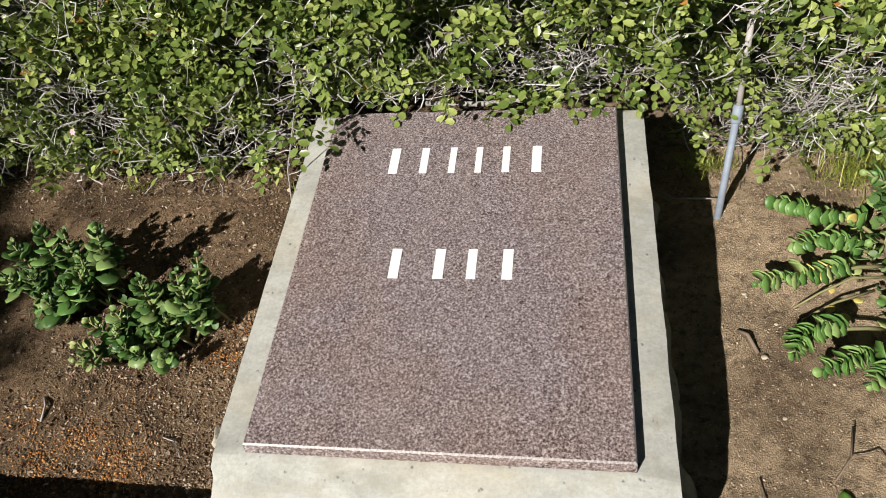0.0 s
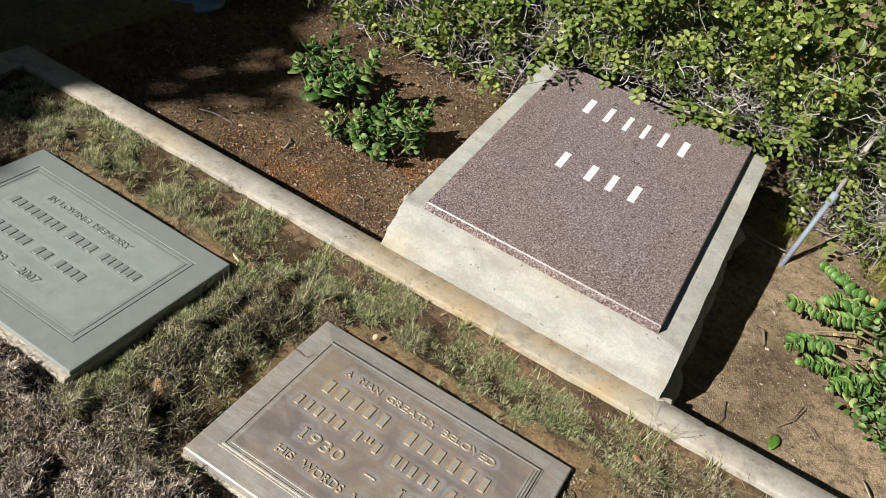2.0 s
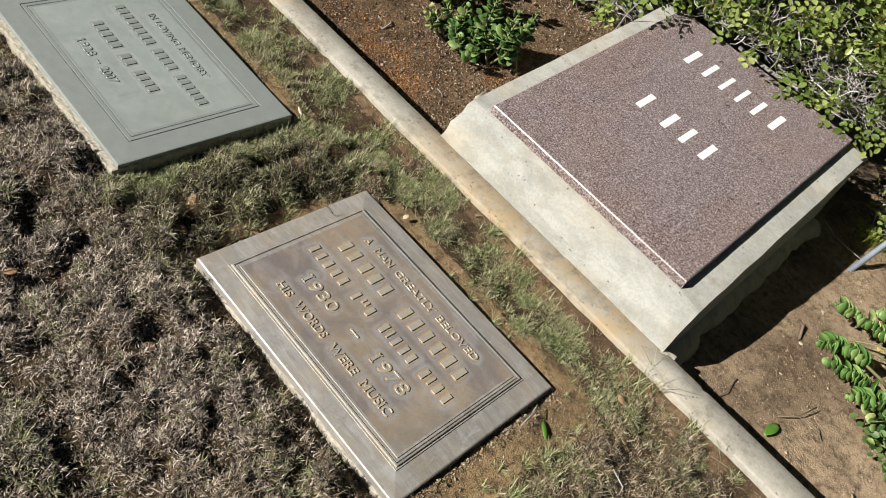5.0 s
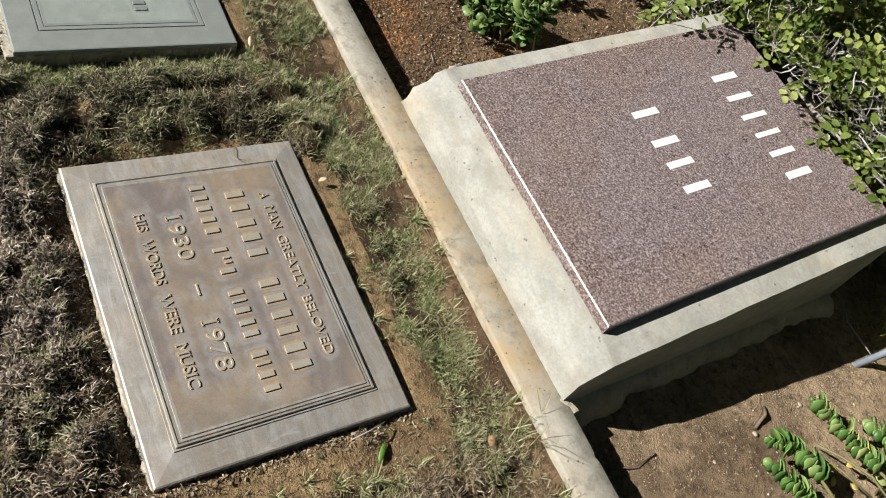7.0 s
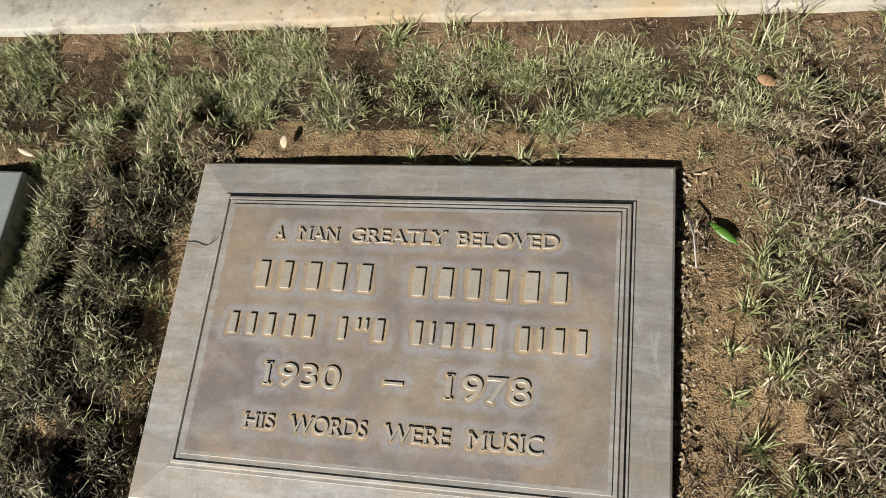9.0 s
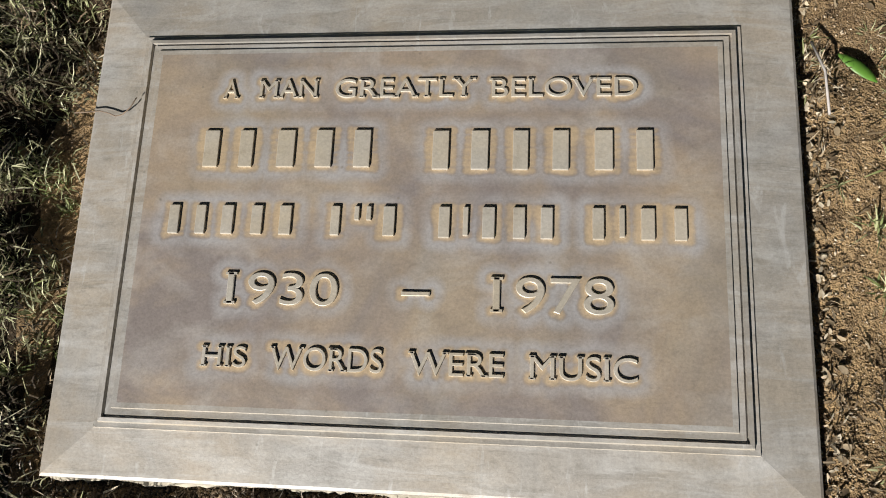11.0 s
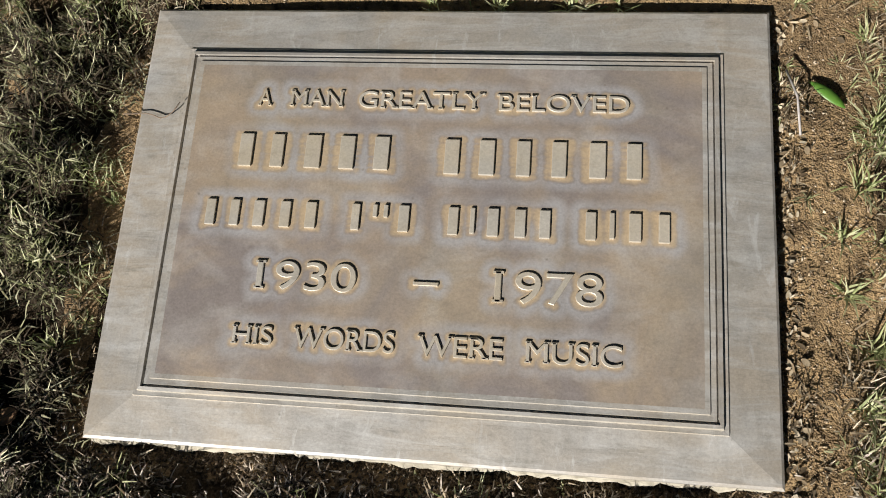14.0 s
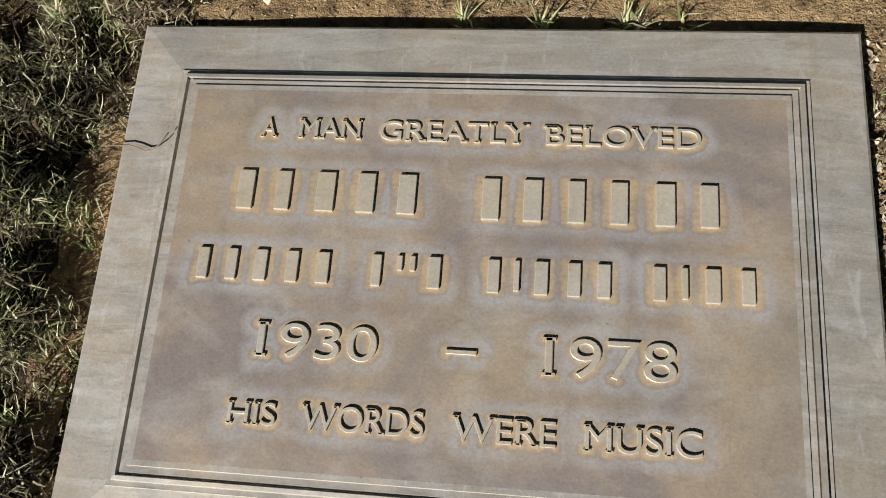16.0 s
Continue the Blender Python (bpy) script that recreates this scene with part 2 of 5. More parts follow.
STRAW = bits("dead_grass", (0.0, (0.06, 0.042, 0.025)), (0.40, (0.19, 0.14, 0.085)), (0.70, (0.38, 0.31, 0.215)), (1.0, (0.60, 0.53, 0.41)), patch=0.5)
PALE_STRAW = bits("pale_dead_grass", (0.0, (0.07, 0.053, 0.042)), (0.40, (0.23, 0.187, 0.15)), (0.70, (0.46, 0.395, 0.33)), (1.0, (0.70, 0.64, 0.565)), patch=0.5)
# rotted grass of the same hollow, darkened further to carry its shade
SHADED_STRAW = bits("shaded_rotted_dead_grass", (0.0, (0.02, 0.014, 0.009)), (0.5, (0.09, 0.07, 0.045)), (0.78, (0.22, 0.22, 0.12)), (1.0, (0.56, 0.55, 0.39)), patch=0.5)
SUCCULENT = foliage("succulent_leaf", (0.055, 0.135, 0.03), (0.115, 0.235, 0.052), (0.24, 0.355, 0.115), 0.45, False, None, 0.2)
DARK_SUCCULENT = foliage("dark_succulent_leaf", (0.034, 0.082, 0.02), (0.072, 0.145, 0.037), (0.19, 0.27, 0.09), 0.42, False, None, 0.2)
PALE_SUCCULENT = foliage("pale_succulent_leaf", (0.13, 0.22, 0.065), (0.22, 0.31, 0.10), (0.36, 0.42, 0.16), 0.5, False, None, 0.2)
YELLOW_LEAF = plain("yellowed_leaf", (0.50, 0.40, 0.12), 0.5, 0, 0.25)
SMALL_LEAF = foliage("small_succulent_leaf", (0.03, 0.08, 0.018), (0.06, 0.13, 0.03), (0.12, 0.19, 0.06), 0.5, True, None, 0.2)
STEM = plain("succulent_stem", (0.20, 0.19, 0.09), 0.7)
WEED = foliage("yellow_green_weed", (0.13, 0.18, 0.025), (0.24, 0.28, 0.045), (0.40, 0.40, 0.09), 0.5, True, None, 0.3)
MULCH = bits("mulch_bits", (0.0, (0.04, 0.026, 0.017)), (0.35, (0.13, 0.078, 0.045)), (0.75, (0.23, 0.155, 0.10)), (1.0, (0.45, 0.38, 0.30)))
CRUMB = bits("soil_crumbs", (0.0, (0.12, 0.088, 0.058)), (0.6, (0.27, 0.195, 0.125)), (1.0, (0.50, 0.42, 0.32)))
GRIT = bits("soil_grit", (0.0, (0.11, 0.075, 0.042)), (0.5, (0.21, 0.145, 0.08)), (0.85, (0.34, 0.26, 0.165)), (1.0, (0.52, 0.45, 0.35)))
CLOD = bits("dark_soil_clods", (0.0, (0.035, 0.025, 0.016)), (0.6, (0.10, 0.072, 0.045)), (0.9, (0.20, 0.15, 0.10)), (1.0, (0.46, 0.42, 0.35)))
BERRY = bits("orange_husks", (0.0, (0.16, 0.055, 0.018)), (0.5, (0.36, 0.145, 0.035)), (1.0, (0.52, 0.30, 0.11)), rough=0.6)
PIPE = plain("grey_blue_plastic", (0.20, 0.235, 0.29), 0.6, 0, 0.15, 60)
PIPE_OLD = plain("grey_riser", (0.33, 0.31, 0.30), 0.7)
POT = plain("blue_plastic", (0.12, 0.22, 0.36), 0.5, 0, 0.25, 14)
DRY_LEAF = plain("dry_leaf", (0.33, 0.20, 0.11), 0.7, 0, 0.3)
PALE_LEAF = plain("pale_dry_leaf", (0.60, 0.50, 0.36), 0.7, 0, 0.25)
FRESH_LEAF = plain("fresh_leaf", (0.085, 0.195, 0.03), 0.4, 0, 0.25, 15)
STONE = plain("pale_stone", (0.36, 0.31, 0.24), 0.85, 0, 0.3, 120)
BARK = plain("bark", (0.16, 0.12, 0.09), 0.9, 0, 0.3, 30)
PINK = plain("pink_petal", (0.60, 0.36, 0.45), 0.5)

# ---------------------------------------------------------------- building helpers
rng = np.random.default_rng(7)


def part(name, bm, material, parent=None, label="", smooth=False):
    """One mesh object out of a bmesh or a mesh, under a thing or a part."""
    if isinstance(bm, bmesh.types.BMesh):
        me = bpy.data.meshes.new(name)
        bm.to_mesh(me)
        bm.free()
    else:
        me = bm
    if material and not me.materials:
        me.materials.append(material)
    if smooth:
        me.shade_smooth()
    ob = new(name, me)
    ob.parent = parent
    return tagged(ob, label)


def thing(name, label, category, at=(0, 0, 0), group="", kind=""):
    ob = new(name)
    ob.location = at
    ob.empty_display_size = 0.05
    return tagged(ob, label, category, group, kind)


def grid_mesh(name, verts, faces, material):
    """A mesh from arrays: verts (n, 3), faces (m, 3 or 4)."""
    verts, faces = np.asarray(verts, dtype=np.float32), np.asarray(faces, dtype=np.int32)
    me = bpy.data.meshes.new(name)
    n = faces.shape[1]
    me.vertices.add(len(verts))
    me.vertices.foreach_set("co", verts.ravel())
    me.loops.add(faces.size)
    me.loops.foreach_set("vertex_index", faces.ravel())
    me.polygons.add(len(faces))
    me.polygons.foreach_set("loop_start", np.arange(0, faces.size, n, dtype=np.int32))
    me.polygons.foreach_set("loop_total", np.full(len(faces), n, dtype=np.int32))
    if material:
        me.materials.append(material)
    me.update(calc_edges=True)
    return me


def wave(x, y, scale, seed=0):
    """Smooth value noise of about -1 to 1, on arrays."""
    x, y = np.asarray(x, float) * scale + seed * 17.31, np.asarray(y, float) * scale - seed * 9.77
    xi, yi = np.floor(x).astype(int), np.floor(y).astype(int)
    fx, fy = x - xi, y - yi
    fx, fy = fx * fx * (3 - 2 * fx), fy * fy * (3 - 2 * fy)

    def h(a, b):
        v = np.sin(a * 127.1 + b * 311.7 + seed * 74.7) * 43758.5453
        return 2 * (v - np.floor(v)) - 1
    return (h(xi, yi) * (1 - fx) + h(xi + 1, yi) * fx) * (1 - fy) + (h(xi, yi + 1) * (1 - fx) + h(xi + 1, yi + 1) * fx) * fy


def box_bm(x0, x1, y0, y1, z0, z1, bevel=0.0, segments=2):
    bm = bmesh.new()
    bmesh.ops.create_cube(bm, size=1)
    for v in bm.verts:
        v.co = (x0 if v.co.x < 0 else x1, y0 if v.co.y < 0 else y1, z0 if v.co.z < 0 else z1)
    if bevel:
        bmesh.ops.bevel(bm, geom=bm.edges[:], offset=bevel, segments=segments, affect="EDGES", profile=0.6)
    return bm


def tube_bm(points, radii, sides=6, bm=None):
    """A tapered tube along points, closed at both ends."""
    bm = bm or bmesh.new()
    pts = [Vector(p) for p in points]
    rings = []
    for i, p in enumerate(pts):
        d = (pts[min(i + 1, len(pts) - 1)] - pts[max(i - 1, 0)]).normalized()
        a = d.orthogonal().normalized()
        b = d.cross(a)
        r = radii[i] if isinstance(radii, (list, tuple)) else radii
        rings.append([bm.verts.new(p + r * (math.cos(2 * math.pi * k / sides) * a + math.sin(2 * math.pi * k / sides) * b)) for k in range(sides)])
    for r0, r1 in zip(rings, rings[1:]):
        for k in range(sides):
            bm.faces.new((r0[k], r0[(k + 1) % sides], r1[(k + 1) % sides], r1[k]))
    bm.faces.new(rings[0][::-1])
    bm.faces.new(rings[-1])
    return bm


def lathe_bm(profile, sides=24):
    """A turned body from (radius, height) pairs."""
    bm = bmesh.new()
    rings = [[bm.verts.new((r * math.cos(2 * math.pi * k / sides), r * math.sin(2 * math.pi * k / sides), z)) for k in range(sides)] for r, z in profile]
    for r0, r1 in zip(rings, rings[1:]):
        for k in range(sides):
            bm.faces.new((r0[k], r0[(k + 1) % sides], r1[(k + 1) % sides], r1[k]))
    bm.faces.new(rings[0][::-1])
    bm.faces.new(rings[-1])
    return bm


def leaf_bm(length, width, fold=0.15, droop=0.12, steps=6, thick=0.0):
    """A pointed oval leaf from the origin along +x, folded on its rib."""
    bm = bmesh.new()
    rows = []
    for i in range(steps + 1):
        u = i / steps
        w = width * 0.5 * (math.sin(math.pi * min(1, u * 0.96 + 0.02)) ** 0.75)
        x, z = u * length, -droop * length * u * u
        rows.append([bm.verts.new((x, -w, z + fold * w)), bm.verts.new((x, 0, z)), bm.verts.new((x, w, z + fold * w))])
    for a, b in zip(rows, rows[1:]):
        bm.faces.new((a[0], b[0], b[1], a[1]))
        bm.faces.new((a[1], b[1], b[2], a[2]))
    if thick:
        geo = bmesh.ops.extrude_face_region(bm, geom=bm.faces[:])
        for v in [g for g in geo["geom"] if isinstance(g, bmesh.types.BMVert)]:
            v.co.z -= thick
    bmesh.ops.recalc_face_normals(bm, faces=bm.faces[:])
    return bm


def scatter_leaves(pos, direction, normal, length, width):
    """Many small oval folded leaves as arrays: verts and triangles-as-quads."""
    d = direction / np.linalg.norm(direction, axis=1, keepdims=True)
    s = np.cross(normal, d)
    s /= np.linalg.norm(s, axis=1, keepdims=True) + 1e-9
    n = np.cross(d, s)
    L, W = length[:, None], width[:, None]
    outline = ((0.0, 0.0, 0.0), (0.24, 0.38, 0.10), (0.66, 0.50, 0.08), (0.96, 0.18, -0.08), (0.96, -0.18, -0.08), (0.66, -0.50, 0.08), (0.24, -0.38, 0.10), (0.5, 0.0, -0.03))
    v = np.stack([pos + d * L * a + s * W * b + n * W * c for a, b, c in outline], axis=1).reshape(-1, 3)
    k = np.arange(len(pos))[:, None] * 8
    f = np.concatenate([k + np.array([[a, (a + 1) % 7, 7]]) for a in range(7)])
    return v, f


def scatter_blades(pos, heading, length, width, rise, curl):
    """Grass blades as two bent quads each; rise and curl are angles in radians."""
    h = np.stack([np.cos(heading), np.sin(heading), np.zeros_like(heading)], 1)
    s = np.stack([-np.sin(heading), np.cos(heading), np.zeros_like(heading)], 1)
    up = np.array([[0, 0, 1.0]])
    L, W = length[:, None], width[:, None]
    p1 = pos + (h * np.cos(rise)[:, None] + up * np.sin(rise)[:, None]) * L * 0.5
    r2 = rise - curl
    p2 = p1 + (h * np.cos(r2)[:, None] + up * np.sin(r2)[:, None]) * L * 0.5
    v = np.stack([pos - s * W * 0.5, pos + s * W * 0.5, p1 + s * W * 0.45, p1 - s * W * 0.45, p2 + s * W * 0.1, p2 - s * W * 0.1], 1).reshape(-1, 3)
    k = np.arange(len(pos))[:, None] * 6
    f = np.concatenate([k + np.array([[0, 1, 2, 3]]), k + np.array([[3, 2, 4, 5]])])
    return v, f


def scatter_chips(pos, size, flat=0.5):
    """Small lumps with eight faces, randomly turned."""
    n = len(pos)
    a = rng.uniform(0, 6.283, n)
    e1 = np.stack([np.cos(a), np.sin(a), rng.normal(0, 0.3, n)], 1) * (size * rng.uniform(0.8, 1.6, n))[:, None]
    e2 = np.stack([-np.sin(a), np.cos(a), rng.normal(0, 0.3, n)], 1) * (size * rng.uniform(0.4, 0.8, n))[:, None]
    e3 = np.stack([rng.normal(0, 0.2, n), rng.normal(0, 0.2, n), np.ones(n)], 1) * (size * flat)[:, None]
    v = np.stack([pos + e1, pos + e2, pos - e1, pos - e2, pos + e3, pos - e3], 1).reshape(-1, 3)
    k = np.arange(n)[:, None] * 6
    f = np.concatenate([k + np.array([q]) for q in ([0, 1, 4], [1, 2, 4], [2, 3, 4], [3, 0, 4], [1, 0, 5], [2, 1, 5], [3, 2, 5], [0, 3, 5])])
    return v, f


# ---------------------------------------------------------------- the plan
KERB_OUT, KERB_IN, KERB_TOP = 0.420, 0.500, 0.022
KERB_END = -1.525                       # where the kerb turns towards the lawn
MARK = (0.0, -0.003, 0.0, 0.61, 0.436)  # bronze marker: centre, turn, size
GREEN = (-0.865, -0.026, -0.6, 0.604, 0.428)


def rect_gap(x, y, m, turn=0.0):
    """Signed distance outside a marker's outline."""
    cx, cy, deg, w, h = m
    c, s = math.cos(radians(-deg)), math.sin(radians(-deg))
    u, v = (x - cx) * c - (y - cy) * s, (x - cx) * s + (y - cy) * c
    return np.maximum(np.abs(u) - w / 2, np.abs(v) - h / 2)


def thatch(x, y):
    """How thick the dead grass stands."""
    between = np.exp(-((x + 0.40) / 0.09) ** 2) * (y < 0.3)
    south = np.clip((-0.22 - y) / 0.1, 0, 1) * 0.8
    east_side = np.clip((x - 0.42) / 0.08, 0, 1) * 0.7
    return np.clip(0.5 + between + south + east_side + 0.35 * wave(x, y, 9, 68), 0, 1)


def clump(x, y):
    """Tussocks of the lawn, -1 to 1."""
    return np.clip(0.8 * wave(x, y, 24, 65) + 0.5 * wave(x, y, 52, 66), -1, 1)


def soft(v, lo, hi, w=0.05):
    """1 inside lo..hi, fading over w."""
    return np.clip((v - lo) / w + 0.5, 0, 1) * np.clip((hi - v) / w + 0.5, 0, 1)


def bareness(x, y):
    """How bare the lawn is: strips along the markers and the kerb, and worn patches."""
    jx, jy = x + 0.03 * wave(x, y, 12, 63), y + 0.014 * wave(x, y, 15, 64) + 0.007 * wave(x, y, 45, 69)
    u = rect_gap(jx, jy, MARK)
    top = 1.4 * np.exp(-((jy - 0.240) / 0.032) ** 2) * soft(jx, -0.25, 0.40, 0.1)
    east_strip = np.exp(-((jx - 0.350) / 0.042) ** 2) * soft(jy, -0.30, 0.26, 0.12) * 0.95
    kerb_strip = np.exp(-((KERB_OUT - 0.006 - jy) / 0.030) ** 2) * 1.1 * np.clip(0.75 + 0.5 * wave(x, y, 7, 83) + 0.8 * (x + 0.4), 0.35, 1.1)
    gtop = np.exp(-((jy - 0.215 + 0.03 * (x + 0.85)) / 0.025) ** 2) * soft(jx, -1.12, -0.48, 0.1) * 0.7
    south = np.exp(-(u / 0.02) ** 2) * soft(jy, -1, -0.2) * 0.7
    west_edge = np.exp(-((jx + 0.325) / 0.018) ** 2) * soft(jy, -0.26, 0.2) * 0.5
    patch = np.clip(wave(x, y, 4.2, 61) * 0.9 + 0.35 * wave(x, y, 14, 62) - 0.25, 0, 1) * soft(y, -0.3, 1)
    right = 0.22 * np.clip(wave(x, y, 8, 73) + 0.25, 0, 1) * soft(x, 0.38, 1.2)
    return np.clip(top + east_strip + kerb_strip + gtop + south + west_edge + patch * 0.8 + right, 0, 1)


def greenness(x, y):
    band = 1.45 * np.exp(-((y - 0.325) / 0.06) ** 2) * (1 - 0.55 * soft(x, 0.42, 1.2, 0.1))
    along = 1.9 * np.exp(-((x + 0.535) / 0.03) ** 2) * ((y < 0.25) & (y > -0.3))
    w = 0.5 + 0.6 * wave(x, y, 7, 71) + 0.35 * wave(x, y, 21, 72)
    west_band = np.clip(0.3 - (x + 0.45), 0, 0.5) * (y > 0.2)
    far = np.clip(-(y + 0.45), 0, 0.5) * 0.8
    side = 1.2 * ((x > 0.38) & (y < 0.16)) + 1.0 * soft(x, -0.46, -0.31, 0.05) * soft(y, -0.3, 0.2, 0.1)
    return np.clip(w * (0.40 + 1.5 * band + 0.8 * along + west_band + far + side), 0.02, 1)


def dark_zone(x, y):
    """The hollow between the two markers, whose shade is put into the colours."""
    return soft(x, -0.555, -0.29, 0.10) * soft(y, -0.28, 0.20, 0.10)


def ground_z(x, y):
    x, y = np.asarray(x, float), np.asarray(y, float)
    lawn = -0.030 + 0.007 * wave(x, y, 5, 1) + 0.004 * wave(x, y, 17, 2) + 0.022 * np.clip(-(x + 0.40) / 0.2, 0, 1)
    for m, north, east in ((MARK, 0.015, 0.011), (GREEN, 0.014, -0.006)):
        g = rect_gap(x, y, m)
        n_side = np.clip((y - m[1] - m[4] / 2 + 0.02) / 0.03, 0, 1)
        e_side = np.clip((x - m[0] - m[3] / 2 + 0.02) / 0.03, 0, 1)
        high = np.maximum(n_side * north, e_side * east)
        lawn = lawn - 0.011 * np.clip(1 - g / 0.03, 0, 1) * (1 - np.maximum(n_side, e_side)) + high * np.clip(1.3 - g / 0.08, 0, 1)
    lawn = lawn + 0.020 * np.clip(1 - (KERB_OUT - y) / 0.07, 0, 1)
    g = np.minimum(rect_gap(x, y, MARK), rect_gap(x, y, GREEN))
    rough = np.clip(g / 0.05, 0, 1) * thatch(x, y) * (1 - bareness(x, y))
    lawn = lawn + 0.016 * np.exp(-((x + 0.425) / 0.05) ** 2) * soft(y, -0.3, 0.22, 0.1) * (1 + 0.5 * wave(x, y, 12, 80))
    bank = np.clip((rect_gap(x, y, MARK) - 0.028) / 0.04, 0, 1) * np.clip((-0.19 - y) / 0.03, 0, 1) * soft(x, -0.7, 0.36, 0.1)
    lawn = lawn + 0.010 * bank
    flat = np.clip((-0.20 - y) / 0.10, 0, 1)
    lawn = lawn + rough * (0.012 + 0.024 * clump(x, y) * (1 - 0.2 * flat) + 0.005 * flat * wave(x, y, 75, 78))
    bed = -0.060 + 0.046 * np.clip((y - 0.5) / 0.9, 0, 1) + 0.006 * wave(x, y, 4, 3) + 0.0045 * wave(x, y, 15, 4) + 0.0032 * wave(x, y, 42, 5)
    foot = np.clip(1.15 - (KERB_OUT - y) / 0.05, 0, 1)
    lawn = lawn * (1 - foot) + foot * (0.004 + 0.003 * wave(x, y, 18, 79))
    inside = (y > 0.455) & (x > KERB_END - 0.045)
    near = soft(x, -2.2, 1.7, 0.3) * soft(y, -1.5, 2.2, 0.3)
    return np.where(inside, -0.014 + (bed + 0.014) * near, -0.03 + (lawn + 0.03) * np.maximum(near, foot))


def bed_side(x, y):
    return (y > 0.455) & (x > KERB_END - 0.045)


# ---------------------------------------------------------------- ground
fx = np.concatenate([[-400, -120, -40, -15, -7, -4.2, -3], np.arange(-2.4, 1.9, 0.0145), [2.4, 3.4, 6, 14, 40, 120, 400]])
fy = np.concatenate([[-400, -120, -40, -15, -7, -4, -2.6], np.arange(-1.7, 2.4, 0.0145), [2.8, 3.6, 6, 14, 40, 120, 400]])
gx, gy = np.meshgrid(fx, fy)
gv = np.stack([gx, gy, ground_z(gx, gy)], -1).reshape(-1, 3)
nx, ny = len(fx), len(fy)
a = (np.arange(ny - 1)[:, None] * nx + np.arange(nx - 1)[None]).ravel()
gme = grid_mesh("ground", gv, np.stack([a, a + 1, a + nx + 1, a + nx], 1), LAWN_SOIL)
gme.materials.append(BED_SOIL)
gme.materials.append(SHADED_THATCH_SOIL)
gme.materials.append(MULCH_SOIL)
gme.materials.append(SHADED_SOIL)
gme.materials.append(DRY_LAWN)
mid = gv[a] + np.array([0.007, 0.007, 0])
# bare soil keeps its own tan; slots 2 and 4 have shade in their colour
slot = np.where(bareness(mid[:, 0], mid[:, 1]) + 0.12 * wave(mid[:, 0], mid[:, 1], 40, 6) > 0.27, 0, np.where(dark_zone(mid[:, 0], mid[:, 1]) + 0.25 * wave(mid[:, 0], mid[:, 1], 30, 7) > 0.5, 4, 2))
slot = np.where((slot == 0) & (mid[:, 1] > 0.362 + 0.02 * wave(mid[:, 0], mid[:, 1], 9, 84)), 3, slot)
slot = np.where((mid[:, 0] < -1.55) | (mid[:, 0] > 1.12) | (mid[:, 1] < -0.97), 5, slot)
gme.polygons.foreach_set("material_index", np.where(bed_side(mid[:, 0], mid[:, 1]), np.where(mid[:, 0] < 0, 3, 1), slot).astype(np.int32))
gme.shade_smooth()
tagged(new("ground", gme), "brown soil of a thin lawn and a planting bed", "ground", kind="structure")


# ---------------------------------------------------------------- kerb
def kerb_run(name, length, width, top, bottom, seed):
    """A worn concrete kerb along +x from the origin, its lawn side at y = 0."""
    prof = [(0.0, bottom), (0.0, top - 0.008), (0.0006, top - 0.002), (0.003, top), (width * 0.5, top + 0.0005), (width - 0.003, top), (width - 0.0006, top - 0.002), (width, top - 0.008), (width, bottom)]
    n = max(2, int(length / 0.006))
    xs = np.linspace(0, length, n + 1)
    rows = []
    for j, (py, pz) in enumerate(prof):
        wob = 0.0010 * wave(xs, j * 0.02 + 0 * xs, 6, seed) + 0.0006 * wave(xs, j * 0.9 + 0 * xs, 70, seed + 1)
        chip = 0.008 * np.clip(wave(xs, 0 * xs + (3 if j < 4 else 8), 26, seed + 2) - 0.66, 0, 1) * (1 if j in (1, 2, 3, 5, 6, 7) else 0)
        side = 1 if j < 4 else (-1 if j > 4 else 0)
        rows.append(np.stack([xs, py + side * (wob + chip * 2), pz + np.where(pz > bottom, wob * 0.7 - chip * 2, 0)], 1))
    v = np.concatenate(rows)
    m, k = n + 1, []
    for j in range(len(prof) - 1):
        b = j * m + np.arange(n)
        k.append(np.stack([b, b + 1, b + m + 1, b + m], 1)[:, ::-1])
    return grid_mesh(name, v, np.concatenate(k), KERB)


kerb = thing("kerb", "weathered pale concrete kerb between lawn and bed", "kerb", kind="structure")
run = part("kerb_run", kerb_run("kerb_run", 6.4, KERB_IN - KERB_OUT, KERB_TOP, -0.12, 1), KERB, kerb)
run.matrix_world = pose(KERB_END - 0.085, KERB_OUT, 0)
run = part("kerb_run", kerb_run("kerb_run", 4.0, 0.085, KERB_TOP, -0.12, 4), KERB, kerb)
run.matrix_world = pose(KERB_END, KERB_OUT + 0.001, 0, 0, 0, -90) @ Matrix.Diagonal((1, -1, 1, 1))

# ---------------------------------------------------------------- granite monument
SLOPE, SLAB_Y0, SLAB_Y1, SLAB_Z = 0.167, 0.569, 1.338, 0.146
SLAB_L, SLAB_R, SLAB_R1, SLAB_T = -0.294, 0.326, 0.311, 0.024


def slab_z(y):
    return SLAB_Z + SLOPE * (y - SLAB_Y0)


def rough_up(bm, cut, amount, seed, keep=None):
    """Cut a mesh finely and wear its surface unevenly."""
    bmesh.ops.subdivide_edges(bm, edges=bm.edges[:], cuts=cut, use_grid_fill=True)
    for v in bm.verts:
        if keep is None or keep(v.co):
            n1, n2 = noise.noise_vector(v.co * 22 + Vector((seed, 0, 0))), noise.noise_vector(v.co * 75 + Vector((0, seed, 0)))
            v.co += amount * (n1 + 0.5 * n2)
    return bm


